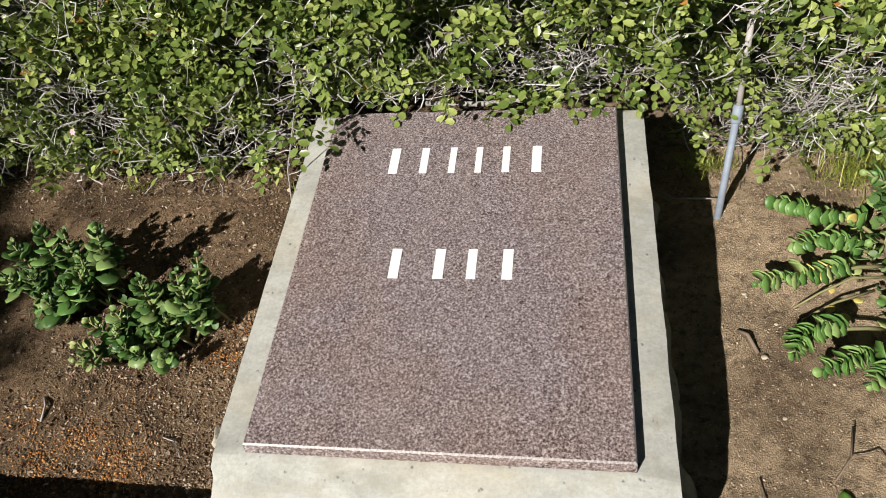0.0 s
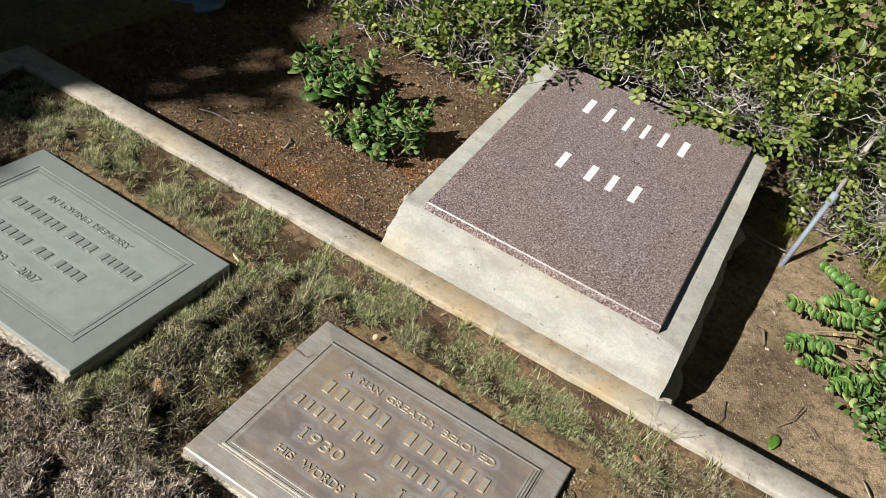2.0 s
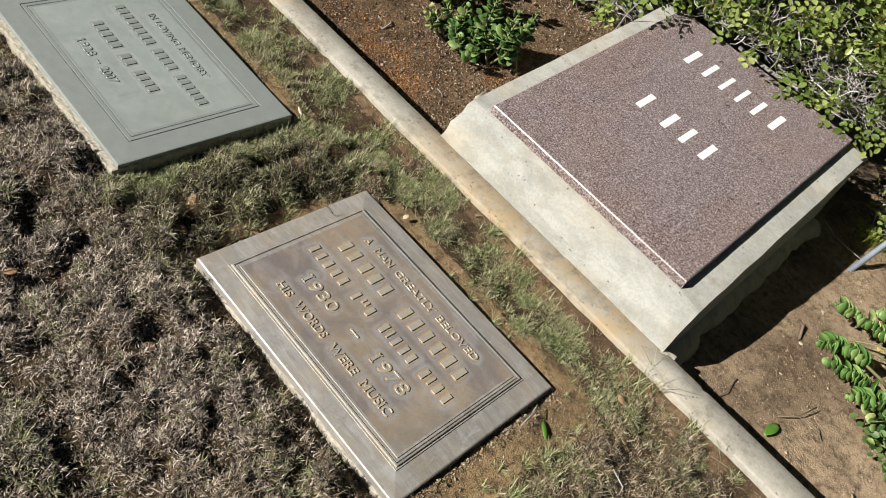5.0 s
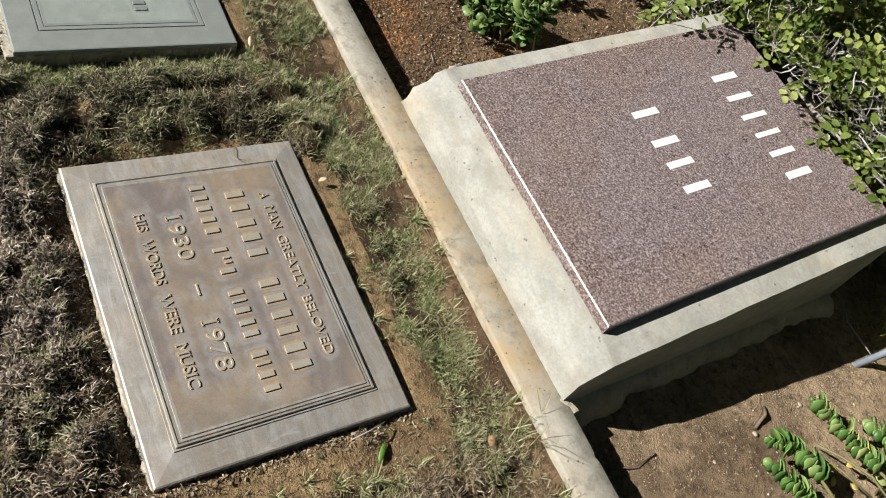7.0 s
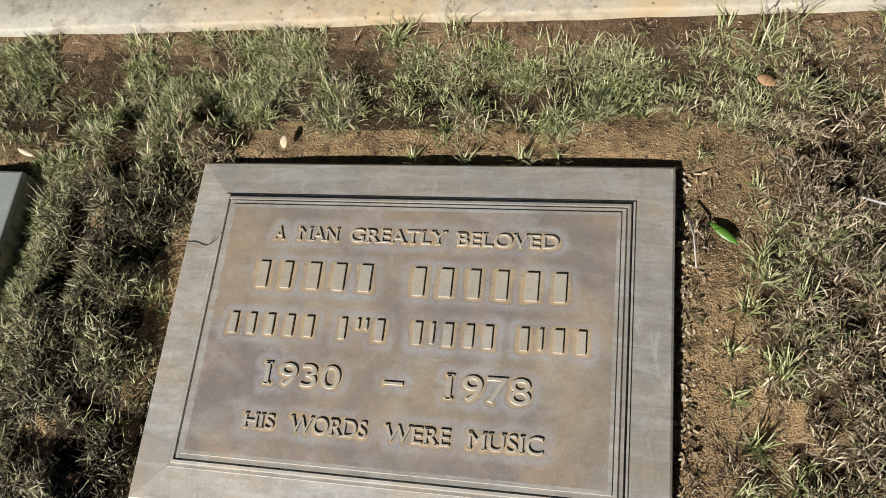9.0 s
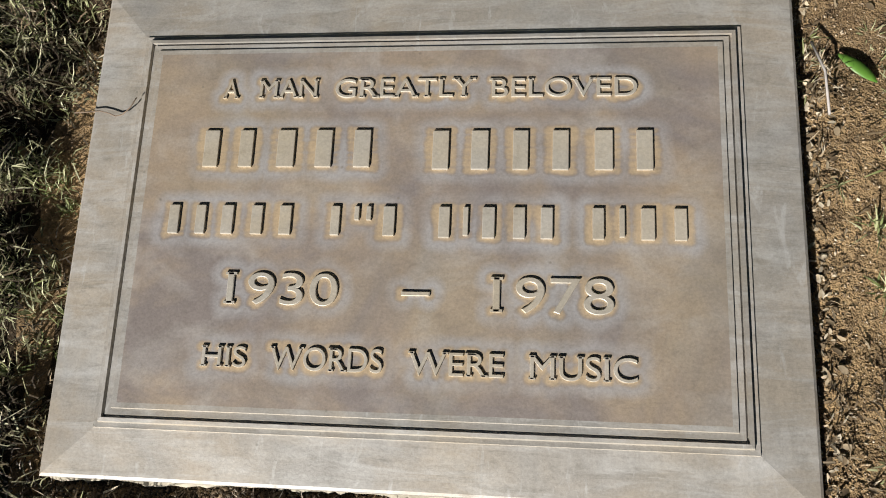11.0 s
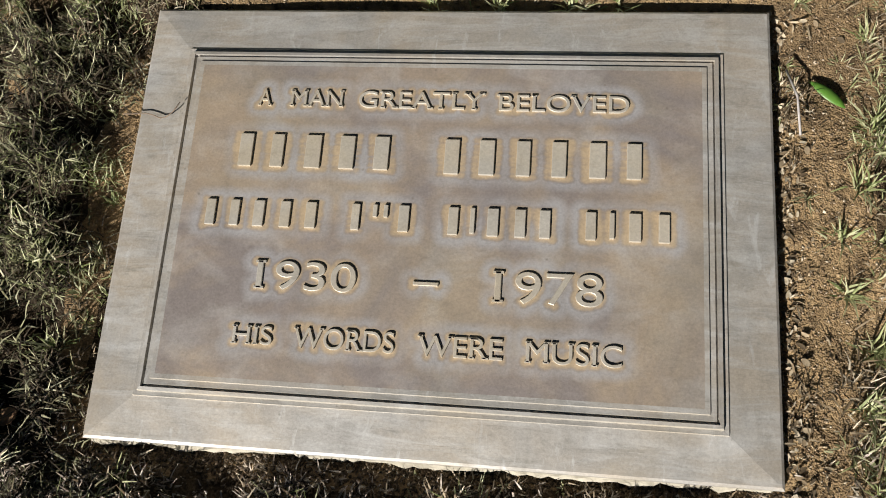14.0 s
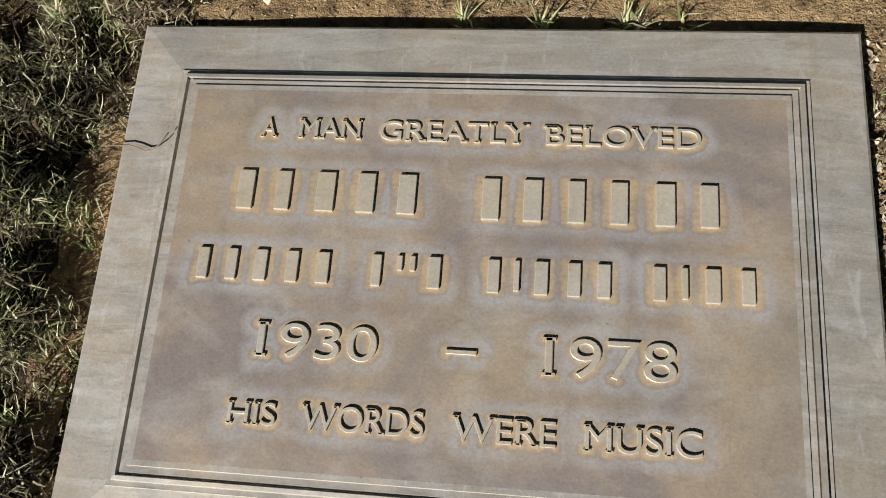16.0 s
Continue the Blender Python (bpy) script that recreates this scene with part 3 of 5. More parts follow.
def concrete_base_bm():
    """The cast base: a ledge round the slab, a battered front and upright sides."""
    bm = bmesh.new()
    zt = lambda y: slab_z(y) - SLAB_T
    inner = [(SLAB_L - 0.004, SLAB_Y0 - 0.003), (SLAB_R + 0.003, SLAB_Y0 - 0.003), (SLAB_R1 + 0.003, SLAB_Y1 + 0.01), (SLAB_L - 0.002, SLAB_Y1 + 0.01)]
    outer = [(-0.358, 0.494, 0.078), (0.393, 0.492, 0.080), (0.367, 1.362, zt(1.362) - 0.006), (-0.348, 1.362, zt(1.362) - 0.004)]
    shoulder = [(-0.352, 0.566, zt(0.566) - 0.003), (0.389, 0.560, zt(0.560) - 0.006)]
    foot = [(-0.356, 0.488, -0.10), (0.397, 0.487, -0.10), (0.374, 1.37, -0.10), (-0.355, 1.37, -0.10)]
    V = lambda x, y, z: bm.verts.new((x, y, z))
    i = [V(x, y, zt(y)) for x, y in inner]
    o = [V(*p) for p in outer]
    s = [V(*p) for p in shoulder]
    f = [V(*p) for p in foot]
    bm.faces.new(i)
    bm.faces.new((o[0], o[1], i[1], i[0]))
    bm.faces.new((o[1], s[1], i[1]))
    bm.faces.new((s[1], o[2], i[2], i[1]))
    bm.faces.new((o[2], o[3], i[3], i[2]))
    bm.faces.new((o[3], s[0], i[0], i[3]))
    bm.faces.new((s[0], o[0], i[0]))
    bm.faces.new((f[0], f[1], o[1], o[0]))
    bm.faces.new((f[1], f[2], o[2], s[1], o[1]))
    bm.faces.new((f[2], f[3], o[3], o[2]))
    bm.faces.new((f[3], f[0], o[0], s[0], o[3]))
    bmesh.ops.recalc_face_normals(bm, faces=bm.faces[:])
    bmesh.ops.triangulate(bm, faces=[q for q in bm.faces if len(q.verts) > 4])
    for _ in range(7):
        long = [e for e in bm.edges if e.calc_length() > 0.018]
        if not long:
            break
        bmesh.ops.subdivide_edges(bm, edges=long, cuts=1, use_grid_fill=True)
        bmesh.ops.triangulate(bm, faces=[q for q in bm.faces if len(q.verts) > 4])
    bmesh.ops.triangulate(bm, faces=bm.faces[:])
    # hand-trowelled front: its upper edge and its west corner are well rounded
    soft_front = [v for v in bm.verts if v.co.y < 0.545 and v.co.z > 0.03 and v.co.x < 0.36]
    for _ in range(14):
        bmesh.ops.smooth_vert(bm, verts=soft_front, factor=0.5, use_axis_x=True, use_axis_y=True, use_axis_z=True)
    bmesh.ops.remove_doubles(bm, verts=bm.verts[:], dist=0.0005)
    edge = [e for e in bm.edges if e.calc_face_angle(0) > 0.25]
    bmesh.ops.bevel(bm, geom=edge, offset=0.0025, segments=1, affect="EDGES", clamp_overlap=True)
    bmesh.ops.recalc_face_normals(bm, faces=bm.faces[:])
    for v in bm.verts:
        n1, n2 = noise.noise_vector(v.co * 14), noise.noise_vector(v.co * 60)
        flat = slab_z(v.co.y) - SLAB_T - v.co.z < 0.001 and SLAB_L < v.co.x < SLAB_R
        amount = 0.0 if flat else 0.0012
        if v.co.x < -0.33 and v.co.y < 0.62:
            amount = 0.0035
        v.co += amount * (n1 + 0.6 * n2)
    return bm


monument = thing("grave_monument", "sloping red-brown granite slab set on a pale cast concrete base", "gravestone", (0.02, 0.95, -0.04))


def mpart(name, bm, mat, parent=None, label="", smooth=False):
    """A monument part given in world coordinates."""
    ob = part(name, bm, mat, parent or monument, label, smooth)
    if not parent:
        ob.matrix_parent_inverse = pose(-0.02, -0.95, 0.04)
    return ob


base = mpart("concrete_base", concrete_base_bm(), CONCRETE, label="weathered cast concrete base with a chipped corner", smooth=True)
base.data.set_sharp_from_angle(angle=radians(24))


def footing_bm():
    """The ragged spill of concrete along the foot of the base."""
    n, rows = 70, []
    ys = np.linspace(0.50, 1.36, n)
    reach = 0.032 + 0.014 * wave(ys, 0 * ys, 6, 11) + 0.010 * wave(ys, 0 * ys, 19, 12) + 0.006 * wave(ys, 0 * ys, 50, 13)
    xe = 0.395 - 0.021 * (ys - 0.5)
    for k, (f, z) in enumerate(((-0.2, 0.035), (0.35, 0.028), (0.8, 0.008), (1.0, -0.018), (0.92, -0.035), (0.4, -0.055), (-0.2, -0.06))):
        rows.append(np.stack([xe + f * reach, ys, z - 0.042 + 0.006 * wave(ys, 0 * ys + k, 25, 20) + 0.03 * (ys - 0.5)], 1))
    v = np.concatenate(rows)
    f = np.concatenate([np.stack([j * n + np.arange(n - 1), j * n + np.arange(n - 1) + 1, (j + 1) * n + np.arange(n - 1) + 1, (j + 1) * n + np.arange(n - 1)], 1) for j in range(6)])
    return grid_mesh("footing_spill", v, f, ROUGH_CONCRETE)


mpart("footing_spill", footing_bm(), ROUGH_CONCRETE, label="ragged spill of concrete along the foot")
bm = box_bm(0.388, 0.420, 0.488, 0.512, -0.03, 0.022, 0.003)
mpart("corner_lump", rough_up(bm, 4, 0.009, 5), ROUGH_CONCRETE, label="broken lump of concrete")
bm = box_bm(-0.368, -0.345, 0.592, 0.628, 0.070, 0.112, 0.003)
mpart("corner_lump", rough_up(bm, 4, 0.009, 9), ROUGH_CONCRETE, label="broken lump of concrete")


def slab_bm():
    bm = bmesh.new()
    top = [(SLAB_L, SLAB_Y0), (SLAB_R, SLAB_Y0), (SLAB_R1, SLAB_Y1), (SLAB_L + 0.002, SLAB_Y1)]
    up = [bm.verts.new((x, y, slab_z(y))) for x, y in top]
    lo = [bm.verts.new((x, y, slab_z(y) - SLAB_T)) for x, y in top]
    bm.faces.new(up)
    bm.faces.new(lo[::-1])
    for k in range(4):
        bm.faces.new((lo[k], lo[(k + 1) % 4], up[(k + 1) % 4], up[k]))
    bmesh.ops.recalc_face_normals(bm, faces=bm.faces[:])
    bmesh.ops.bevel(bm, geom=[e for e in bm.edges if all(v in up for v in e.verts)], offset=0.0026, segments=1, affect="EDGES")
    bm.normal_update()
    for q in bm.faces:
        # chamfer faces get the granite with the glint in its colour
        q.material_index = 1 if 0.2 < q.normal.z < 0.95 else 0
    return bm


slab = mpart("granite_slab", slab_bm(), GRANITE, label="polished red-brown speckled granite slab")
slab.data.materials.append(GRANITE_EDGE)


def letter_bars(x0, x1, count, fill=0.42):
    """Even bars in place of the letters of a name: (left, right) of each."""
    step = (x1 - x0) / count
    return [(x0 + step * (k + 0.5 - fill / 2), x0 + step * (k + 0.5 + fill / 2)) for k in range(count)]


def narrowed(spans, fill, most=1.0):
    """Bars on the middles of letters of uneven width."""
    half = [min((b - a) * fill, most) / 2 for a, b in spans]
    return [((a + b) / 2 - w, (a + b) / 2 + w) for (a, b), w in zip(spans, half)]


def slab_bar(x0, x1, y0, y1):
    bm = box_bm(x0, x1, y0, y1, -0.001, 0.0012, 0.0004, 1)
    for v in bm.verts:
        v.co.z += slab_z(v.co.y)
    mpart("name_bar", bm, WHITE_PAINT, slab)


for spans, y0, y1 in ((((-0.165, -0.110), (-0.094, -0.056), (-0.033, 0.000), (0.021, 0.053), (0.074, 0.110), (0.128, 0.178)), 1.156, 1.226),
                      (((-0.135, -0.058), (-0.040, 0.013), (0.026, 0.067), (0.080, 0.143)), 0.897, 0.964)):
    for p, q in narrowed(spans, 0.42, 0.019):
        slab_bar(p, q, y0, y1)


# ---------------------------------------------------------------- bronze markers
def stepped_plate_bm(w, h, steps, drop=0.0, lid=True):
    """A cast plate from nested outlines (inset, height); drop: how far the inner border sits off centre."""
    bm = bmesh.new()
    rings = []
    for inset, z in steps:
        a, b, c = w / 2 - inset, h / 2 - inset, -drop if inset > 0.04 else 0
        rings.append([bm.verts.new(p) for p in ((-a, -b + c, z), (a, -b + c, z), (a, b + c, z), (-a, b + c, z))])
    for r0, r1 in zip(rings, rings[1:]):
        for k in range(4):
            bm.faces.new((r0[k], r0[(k + 1) % 4], r1[(k + 1) % 4], r1[k]))
    if lid:
        bm.faces.new(rings[-1])
    bm.faces.new(rings[0][::-1])
    return bm


def panel_mesh(w, h, inset, z, drop, letters):
    """The field inside the border, with the distance to the nearest lettering kept for its bloom of patina."""
    a, b = w / 2 - inset, h / 2 - inset
    nx, ny = 210, 140
    gx, gy = np.meshgrid(np.linspace(-a, a, nx), np.linspace(-b - drop, b - drop, ny))
    pts = np.stack([gx.ravel(), gy.ravel()], 1)
    gap = np.full(len(pts), 1.0)
    for k in range(0, len(letters), 400):
        some = letters[k:k + 400]
        gap = np.minimum(gap, np.sqrt(((pts[:, None] - some[None]) ** 2).sum(2)).min(1))
    k = (np.arange(ny - 1)[:, None] * nx + np.arange(nx - 1)[None]).ravel()
    me = grid_mesh("panel", np.column_stack([pts, np.full(len(pts), z)]), np.stack([k, k + 1, k + nx + 1, k + nx], 1), None)
    me.attributes.new("letter_gap", "FLOAT", "POINT").data.foreach_set("value", gap.astype(np.float32))
    return me


def word_curve(body, depth, bevel, offset):
    """The mesh of a word in the built-in font."""
    cu = bpy.data.curves.new("word", "FONT")
    cu.body, cu.size, cu.extrude = body, 0.03, depth
    cu.bevel_depth, cu.bevel_resolution, cu.resolution_u = bevel, 0, 6
    cu.offset = offset
    ob = bpy.data.objects.new("word", cu)
    scene.collection.objects.link(ob)
    me = bpy.data.meshes.new_from_object(ob.evaluated_get(bpy.context.evaluated_depsgraph_get()))
    bpy.data.objects.remove(ob)
    bpy.data.curves.remove(cu)
    return me


def serif_spans(body):
    """Where upright strokes of a word end on the base line or at cap height: (middle, width, side)."""
    caps = word_curve("H", 0.0, 0.0, 0.0)
    cap = max(v.co.y for v in caps.vertices)
    bm, out = bmesh.new(), []
    bm.from_mesh(word_curve(body, 0.0, 0.0, 0.0))
    for e in bm.edges:
        a, b = e.verts
        side = 0 if abs(a.co.y) < cap * 0.02 else 1 if abs(a.co.y - cap) < cap * 0.02 else None
        wide = abs(a.co.x - b.co.x)
        if len(e.link_faces) != 1 or side is None or abs(a.co.y - b.co.y) > cap * 0.01 or not 0.05 * cap < wide < 0.3 * cap:
            continue
        lean = []
        for v in (a, b):
            other = [f.other_vert(v).co - v.co for f in v.link_edges if f is not e and len(f.link_faces) == 1]
            lean.append(other[0].x / (abs(other[0].y) + 1e-6) if other else 0)
        if lean[0] * lean[1] < -0.02:
            continue
        out.append(((a.co.x + b.co.x) / 2, wide, side))
    bm.free()
    return out, cap


def text_mesh(body, x0, x1, y0, y1, z, depth, bevel=0.00035, serifs=True):
    """A word fitted into a box and standing proud, with small serifs on its uprights."""
    bm = bmesh.new()
    bm.from_mesh(word_curve(body, depth, bevel, -0.00025))
    if serifs and body != "-":
        spans, cap = serif_spans(body)
        top = max(v.co.z for v in bm.verts)
        for mid, wide, side in spans:
            w, t = wide * 0.95, cap * 0.075
            ya, yb = (0, t) if side == 0 else (cap - t, cap)
            lo = [bm.verts.new((mid + p * w, q, -top)) for p, q in ((-1, ya), (1, ya), (1, yb), (-1, yb))]
            hi = [bm.verts.new((mid + p * w * 0.97, q, top)) for p, q in ((-1, ya), (1, ya), (1, yb), (-1, yb))]
            bm.faces.new(hi)
            for k in range(4):
                bm.faces.new((lo[k], lo[(k + 1) % 4], hi[(k + 1) % 4], hi[k]))
    lo = [min(v.co[k] for v in bm.verts) for k in range(3)]
    hi = [max(v.co[k] for v in bm.verts) for k in range(3)]
    sx, sy = (x1 - x0) / (hi[0] - lo[0]), (y1 - y0) / max(1e-6, hi[1] - lo[1])
    for v in bm.verts:
        v.co = (x0 + (v.co.x - lo[0]) * sx, y0 + (v.co.y - lo[1]) * sy, z + v.co.z - lo[2] - 0.001)
    bm.faces.index_update()
    return bm


def split_letters(bm):
    """One bmesh for each letter of a word."""
    seen, islands = set(), []
    for v in bm.verts:
        if v in seen:
            continue
        todo, isle = [v], set()
        while todo:
            q = todo.pop()
            if q not in isle:
                isle.add(q)
                todo += [e.other_vert(q) for e in q.link_edges]
        seen |= isle
        xs = [q.co.x for q in isle]
        islands.append((min(xs), max(xs), isle))
    groups = []
    for lo, hi, isle in sorted(islands, key=lambda s: s[0] - s[1]):
        for g in groups:
            if min(hi, g[1]) - max(lo, g[0]) > 0.5 * min(hi - lo, g[1] - g[0]):
                g[2].update(isle)
                break
        else:
            groups.append([lo, hi, set(isle)])
    out = []
    for g in sorted(groups, key=lambda g: g[0]):
        one, table = bmesh.new(), {}
        for f in sorted({f for q in g[2] for f in q.link_faces}, key=lambda f: f.index):
            vs = []
            for q in f.verts:
                if q not in table:
                    table[q] = one.verts.new(q.co)
                vs.append(table[q])
            one.faces.new(vs)
        out.append(one)
    bm.free()
    return out


def letter_bar_bm(p, q, y0, y1, z, h):
    """One plain bar in place of a letter."""
    return box_bm(p, q, y0, y1, z - 0.001, z + h, 0.0006, 2)


def bed_block_bm(w, h, top, bottom, grow, seed):
    """The rough concrete bed under a marker, showing a little at its edges."""
    bm = box_bm(-w / 2 - grow * 0.5, w / 2 + min(0.0015, grow), -h / 2 - grow * 1.5, h / 2 + min(0.001, grow), bottom, top, 0.004)
    bmesh.ops.subdivide_edges(bm, edges=[e for e in bm.edges if e.calc_length() > 0.1], cuts=90, use_grid_fill=True)
    for v in bm.verts:
        if v.co.z < top - 0.001 or abs(v.co.x) > w / 2 - 0.004 or abs(v.co.y) > h / 2 - 0.004:
            n1, n2 = noise.noise_vector(v.co * 45 + Vector((seed, 0, 0))), noise.noise_vector(v.co * 170)
            d = 0.003 * n1 + 0.003 * n2
            v.co += Vector((d.x, d.y, -abs(d.z)))
    return bm


def marker(m, z, label, mat, letter_mat, steps, words, bars, panel, letter_h, block, margin=None, drop=0.0):
    cx, cy, deg, w, h = m
    ob = thing("flat_grave_marker", label, "grave marker", (cx, cy, z), "flat grave markers in the lawn")
    ob.rotation_euler.z = radians(deg)
    part("concrete_bed", bed_block_bm(w, h, steps[0][1] + 0.001, -0.09, block, cx), ROUGH_CONCRETE, ob, "rough pale concrete bed under the plate")
    plate = part("bronze_plate", stepped_plate_bm(w, h, steps, drop, False), margin or mat, ob, "cast bronze plate with a stepped border")
    if margin:
        plate.data.materials.append(letter_mat)
        for i, (low, high) in enumerate(zip(steps, steps[1:])):
            if low[0] > 0.04 and high[1] > low[1] + 0.001:
                for q in plate.data.polygons[4 * i:4 * i + 4]:
                    q.material_index = 1
    spots = []
    for body, x0, x1, y0, y1 in words:
        for bm in split_letters(text_mesh(body, x0, x1, y0, y1, panel, letter_h)):
            spots += [v.co.xy[:] for v in bm.verts]
            part("letter", bm, letter_mat, plate)
    for spans, y0, y1 in bars:
        for p, q in spans:
            spots += [(p + (q - p) * i / 4, y0 + (y1 - y0) * j / 6) for i in range(-1, 6) for j in range(7)]
            part("name_bar", letter_bar_bm(p, q, y0, y1, panel, letter_h * 2.2), letter_mat, plate)
    part("panel", panel_mesh(w, h, steps[-1][0], panel, drop, np.array(spots)), mat, plate, "flat field that carries the lettering")
    return ob


STEPS = [(0.0, -0.022), (0.0, -0.0068), (0.0006, -0.0054), (0.003, -0.0038), (0.0445, 0.0), (0.0450, 0.0018), (0.0488, 0.0014), (0.0498, 0.0052),
         (0.0528, 0.0056), (0.0534, 0.0022), (0.0550, 0.0022), (0.0554, 0.0050), (0.0602, 0.0046), (0.0608, 0.0064), (0.0650, 0.0064)]
YO = -MARK[1]
NAMES = [((-0.197, -0.171), (-0.165, -0.141), (-0.133, -0.103), (-0.099, -0.071), (-0.066, -0.038)), ((0.001, 0.028), (0.033, 0.061), (0.068, 0.093), (0.100, 0.126), (0.133, 0.162), (0.167, 0.193)),
         ((-0.219, -0.201), (-0.195, -0.178), (-0.173, -0.153), (-0.147, -0.128), (-0.123, -0.103), (-0.078, -0.063), (-0.035, -0.016)), ((-0.055, -0.050), (-0.045, -0.040)),
         ((0.011, 0.029), (0.046, 0.066), (0.071, 0.090), (0.093, 0.112), (0.134, 0.152), (0.171, 0.192), (0.197, 0.216)), ((0.034, 0.041), (0.158, 0.165))]
marker(MARK, 0.0, "weathered brown bronze grave marker lying flat in thin grass", BRONZE, BRONZE_LETTER, STEPS,
       [("A", -0.179, -0.165, 0.103 + YO, 0.120 + YO), ("MAN", -0.147, -0.094, 0.103 + YO, 0.120 + YO), ("GREATLY", -0.079, 0.042, 0.1025 + YO, 0.120 + YO), ("BELOVED", 0.053, 0.175, 0.102 + YO, 0.119 + YO),
        ("1930", -0.159, -0.064, -0.078 + YO, -0.051 + YO), ("-", -0.012, 0.011, -0.068 + YO, -0.0645 + YO), ("1978", 0.059, 0.155, -0.080 + YO, -0.051 + YO),
        ("HIS", -0.173, -0.135, -0.129 + YO, -0.112 + YO), ("WORDS", -0.116, -0.024, -0.130 + YO, -0.111 + YO), ("WERE", -0.004, 0.071, -0.1305 + YO, -0.112 + YO), ("MUSIC", 0.090, 0.172, -0.131 + YO, -0.112 + YO)],
       [(narrowed(NAMES[0], 0.5), 0.040 + YO, 0.073 + YO), (narrowed(NAMES[1], 0.5), 0.038 + YO, 0.072 + YO), (narrowed(NAMES[2], 0.5), -0.019 + YO, 0.006 + YO),
        (narrowed(NAMES[3], 0.8), -0.006 + YO, 0.006 + YO), (narrowed(NAMES[4], 0.5), -0.020 + YO, 0.006 + YO), (narrowed(NAMES[5], 0.6), -0.018 + YO, 0.006 + YO)],
       0.0064, 0.0011, 0.0018, BRONZE_MARGIN, 0.004)
GSTEPS = [(0.0, -0.010), (0.0, -0.003), (0.0006, -0.0016), (0.003, -0.0008), (0.0520, 0.0), (0.0524, -0.0018), (0.0548, -0.0018), (0.0552, 0.0), (0.0635, 0.0), (0.0638, -0.0012), (0.0655, -0.0012), (0.0658, 0.0), (0.072, 0.0002)]
marker(GREEN, 0.023, "grey-green patinated bronze grave marker on a pale concrete bed", GREEN_BRONZE, GREEN_LETTER, GSTEPS,
       [("IN", -0.136, -0.114, 0.091, 0.107), ("LOVING", -0.104, -0.009, 0.091, 0.107), ("MEMORY", 0.004, 0.117, 0.091, 0.107),
        ("1928", -0.092, -0.030, -0.108, -0.088), ("-", -0.014, 0.000, -0.099, -0.097), ("2007", 0.014, 0.070, -0.108, -0.088)],
       [(letter_bars(-0.190, -0.026, 8, 0.5), 0.030, 0.054), (letter_bars(-0.010, 0.074, 4, 0.5), 0.030, 0.054), (letter_bars(0.092, 0.204, 6, 0.5), 0.030, 0.054),
        (letter_bars(-0.146, -0.036, 5, 0.5), -0.047, -0.023), (letter_bars(-0.016, 0.030, 2, 0.5), -0.047, -0.023), (letter_bars(0.048, 0.128, 4, 0.5), -0.047, -0.023)],
       0.0002, 0.0008, 0.010)

# ---------------------------------------------------------------- hedge
def over_slab(x):
    return (x > -0.40) & (x < 0.43)


def hedge_front(x, z):
    """How far forward the hedge stands at a height."""
    lift = np.clip(z / 0.35, 0, 1)
    return 1.545 - 0.055 * over_slab(x) - 0.035 * (x < -0.42) - 0.115 * lift - 0.05 * np.clip((z - 0.35) / 0.6, 0, 1) + 0.05 * wave(x, z, 4.5, 31) + 0.03 * wave(x, z, 13, 32)


hedge = thing("hedge", "dense small-leaved green hedge with grey bare twigs", "hedge", (0, 1.75, 0))


def hpart(name, bm, mat, parent=None, label="", smooth=False):
    ob = part(name, bm, mat, parent or hedge, label, smooth)
    ob.matrix_parent_inverse = pose(0, -1.75, 0)
    return ob


def hedge_cloud(n, zmax, depth, lo, hi, gap=-0.12, back=0.0):
    x, z = rng.uniform(-2.3, 1.8, n), rng.uniform(0.03, 1, n) ** 1.0 * zmax
    z = np.where(over_slab(x), np.maximum(z, 0.275 + 0.08 * rng.random(n)), z)
    d = rng.exponential(depth, n)
    y = hedge_front(x, z) + d - 0.02 + back
    thin = wave(x, z, 6, 41) + 0.7 * wave(x, z, 13, 42)
    keep = ((thin > gap) | (d > 0.20)) & (y < 2.5) & ((z > 0.07) | (rng.random(n) < 0.6))
    x, y, z = x[keep], y[keep], z[keep]
    m = len(x)
    out = np.stack([rng.normal(0, 0.7, m), -0.75 + rng.normal(0, 0.5, m), 0.35 + rng.normal(0, 0.6, m)], 1)
    nrm = np.stack([rng.normal(0, 0.55, m), -0.75 + rng.normal(0, 0.4, m), 0.75 + rng.normal(0, 0.4, m)], 1)
    L = rng.uniform(lo, hi, m)
    return scatter_leaves(np.stack([x, y, z], 1), out, nrm, L, L * rng.uniform(0.5, 0.72, m))


v1, f1 = hedge_cloud(78000, 0.62, 0.05, 0.014, 0.027, 0.10)
v2, f2 = hedge_cloud(30000, 1.15, 0.16, 0.015, 0.028, 0.02)
v3, f3 = hedge_cloud(26000, 1.15, 0.26, 0.030, 0.044, -3.0, 0.15)
hp = hpart("foliage", grid_mesh("foliage", np.concatenate([v1, v2, v3]), np.concatenate([f1, f2 + len(v1), f3 + len(v1) + len(v2)]), HEDGE_LEAF), HEDGE_LEAF, label="small rounded glossy green leaves", smooth=True)
tagged(hp, kind="stuff")


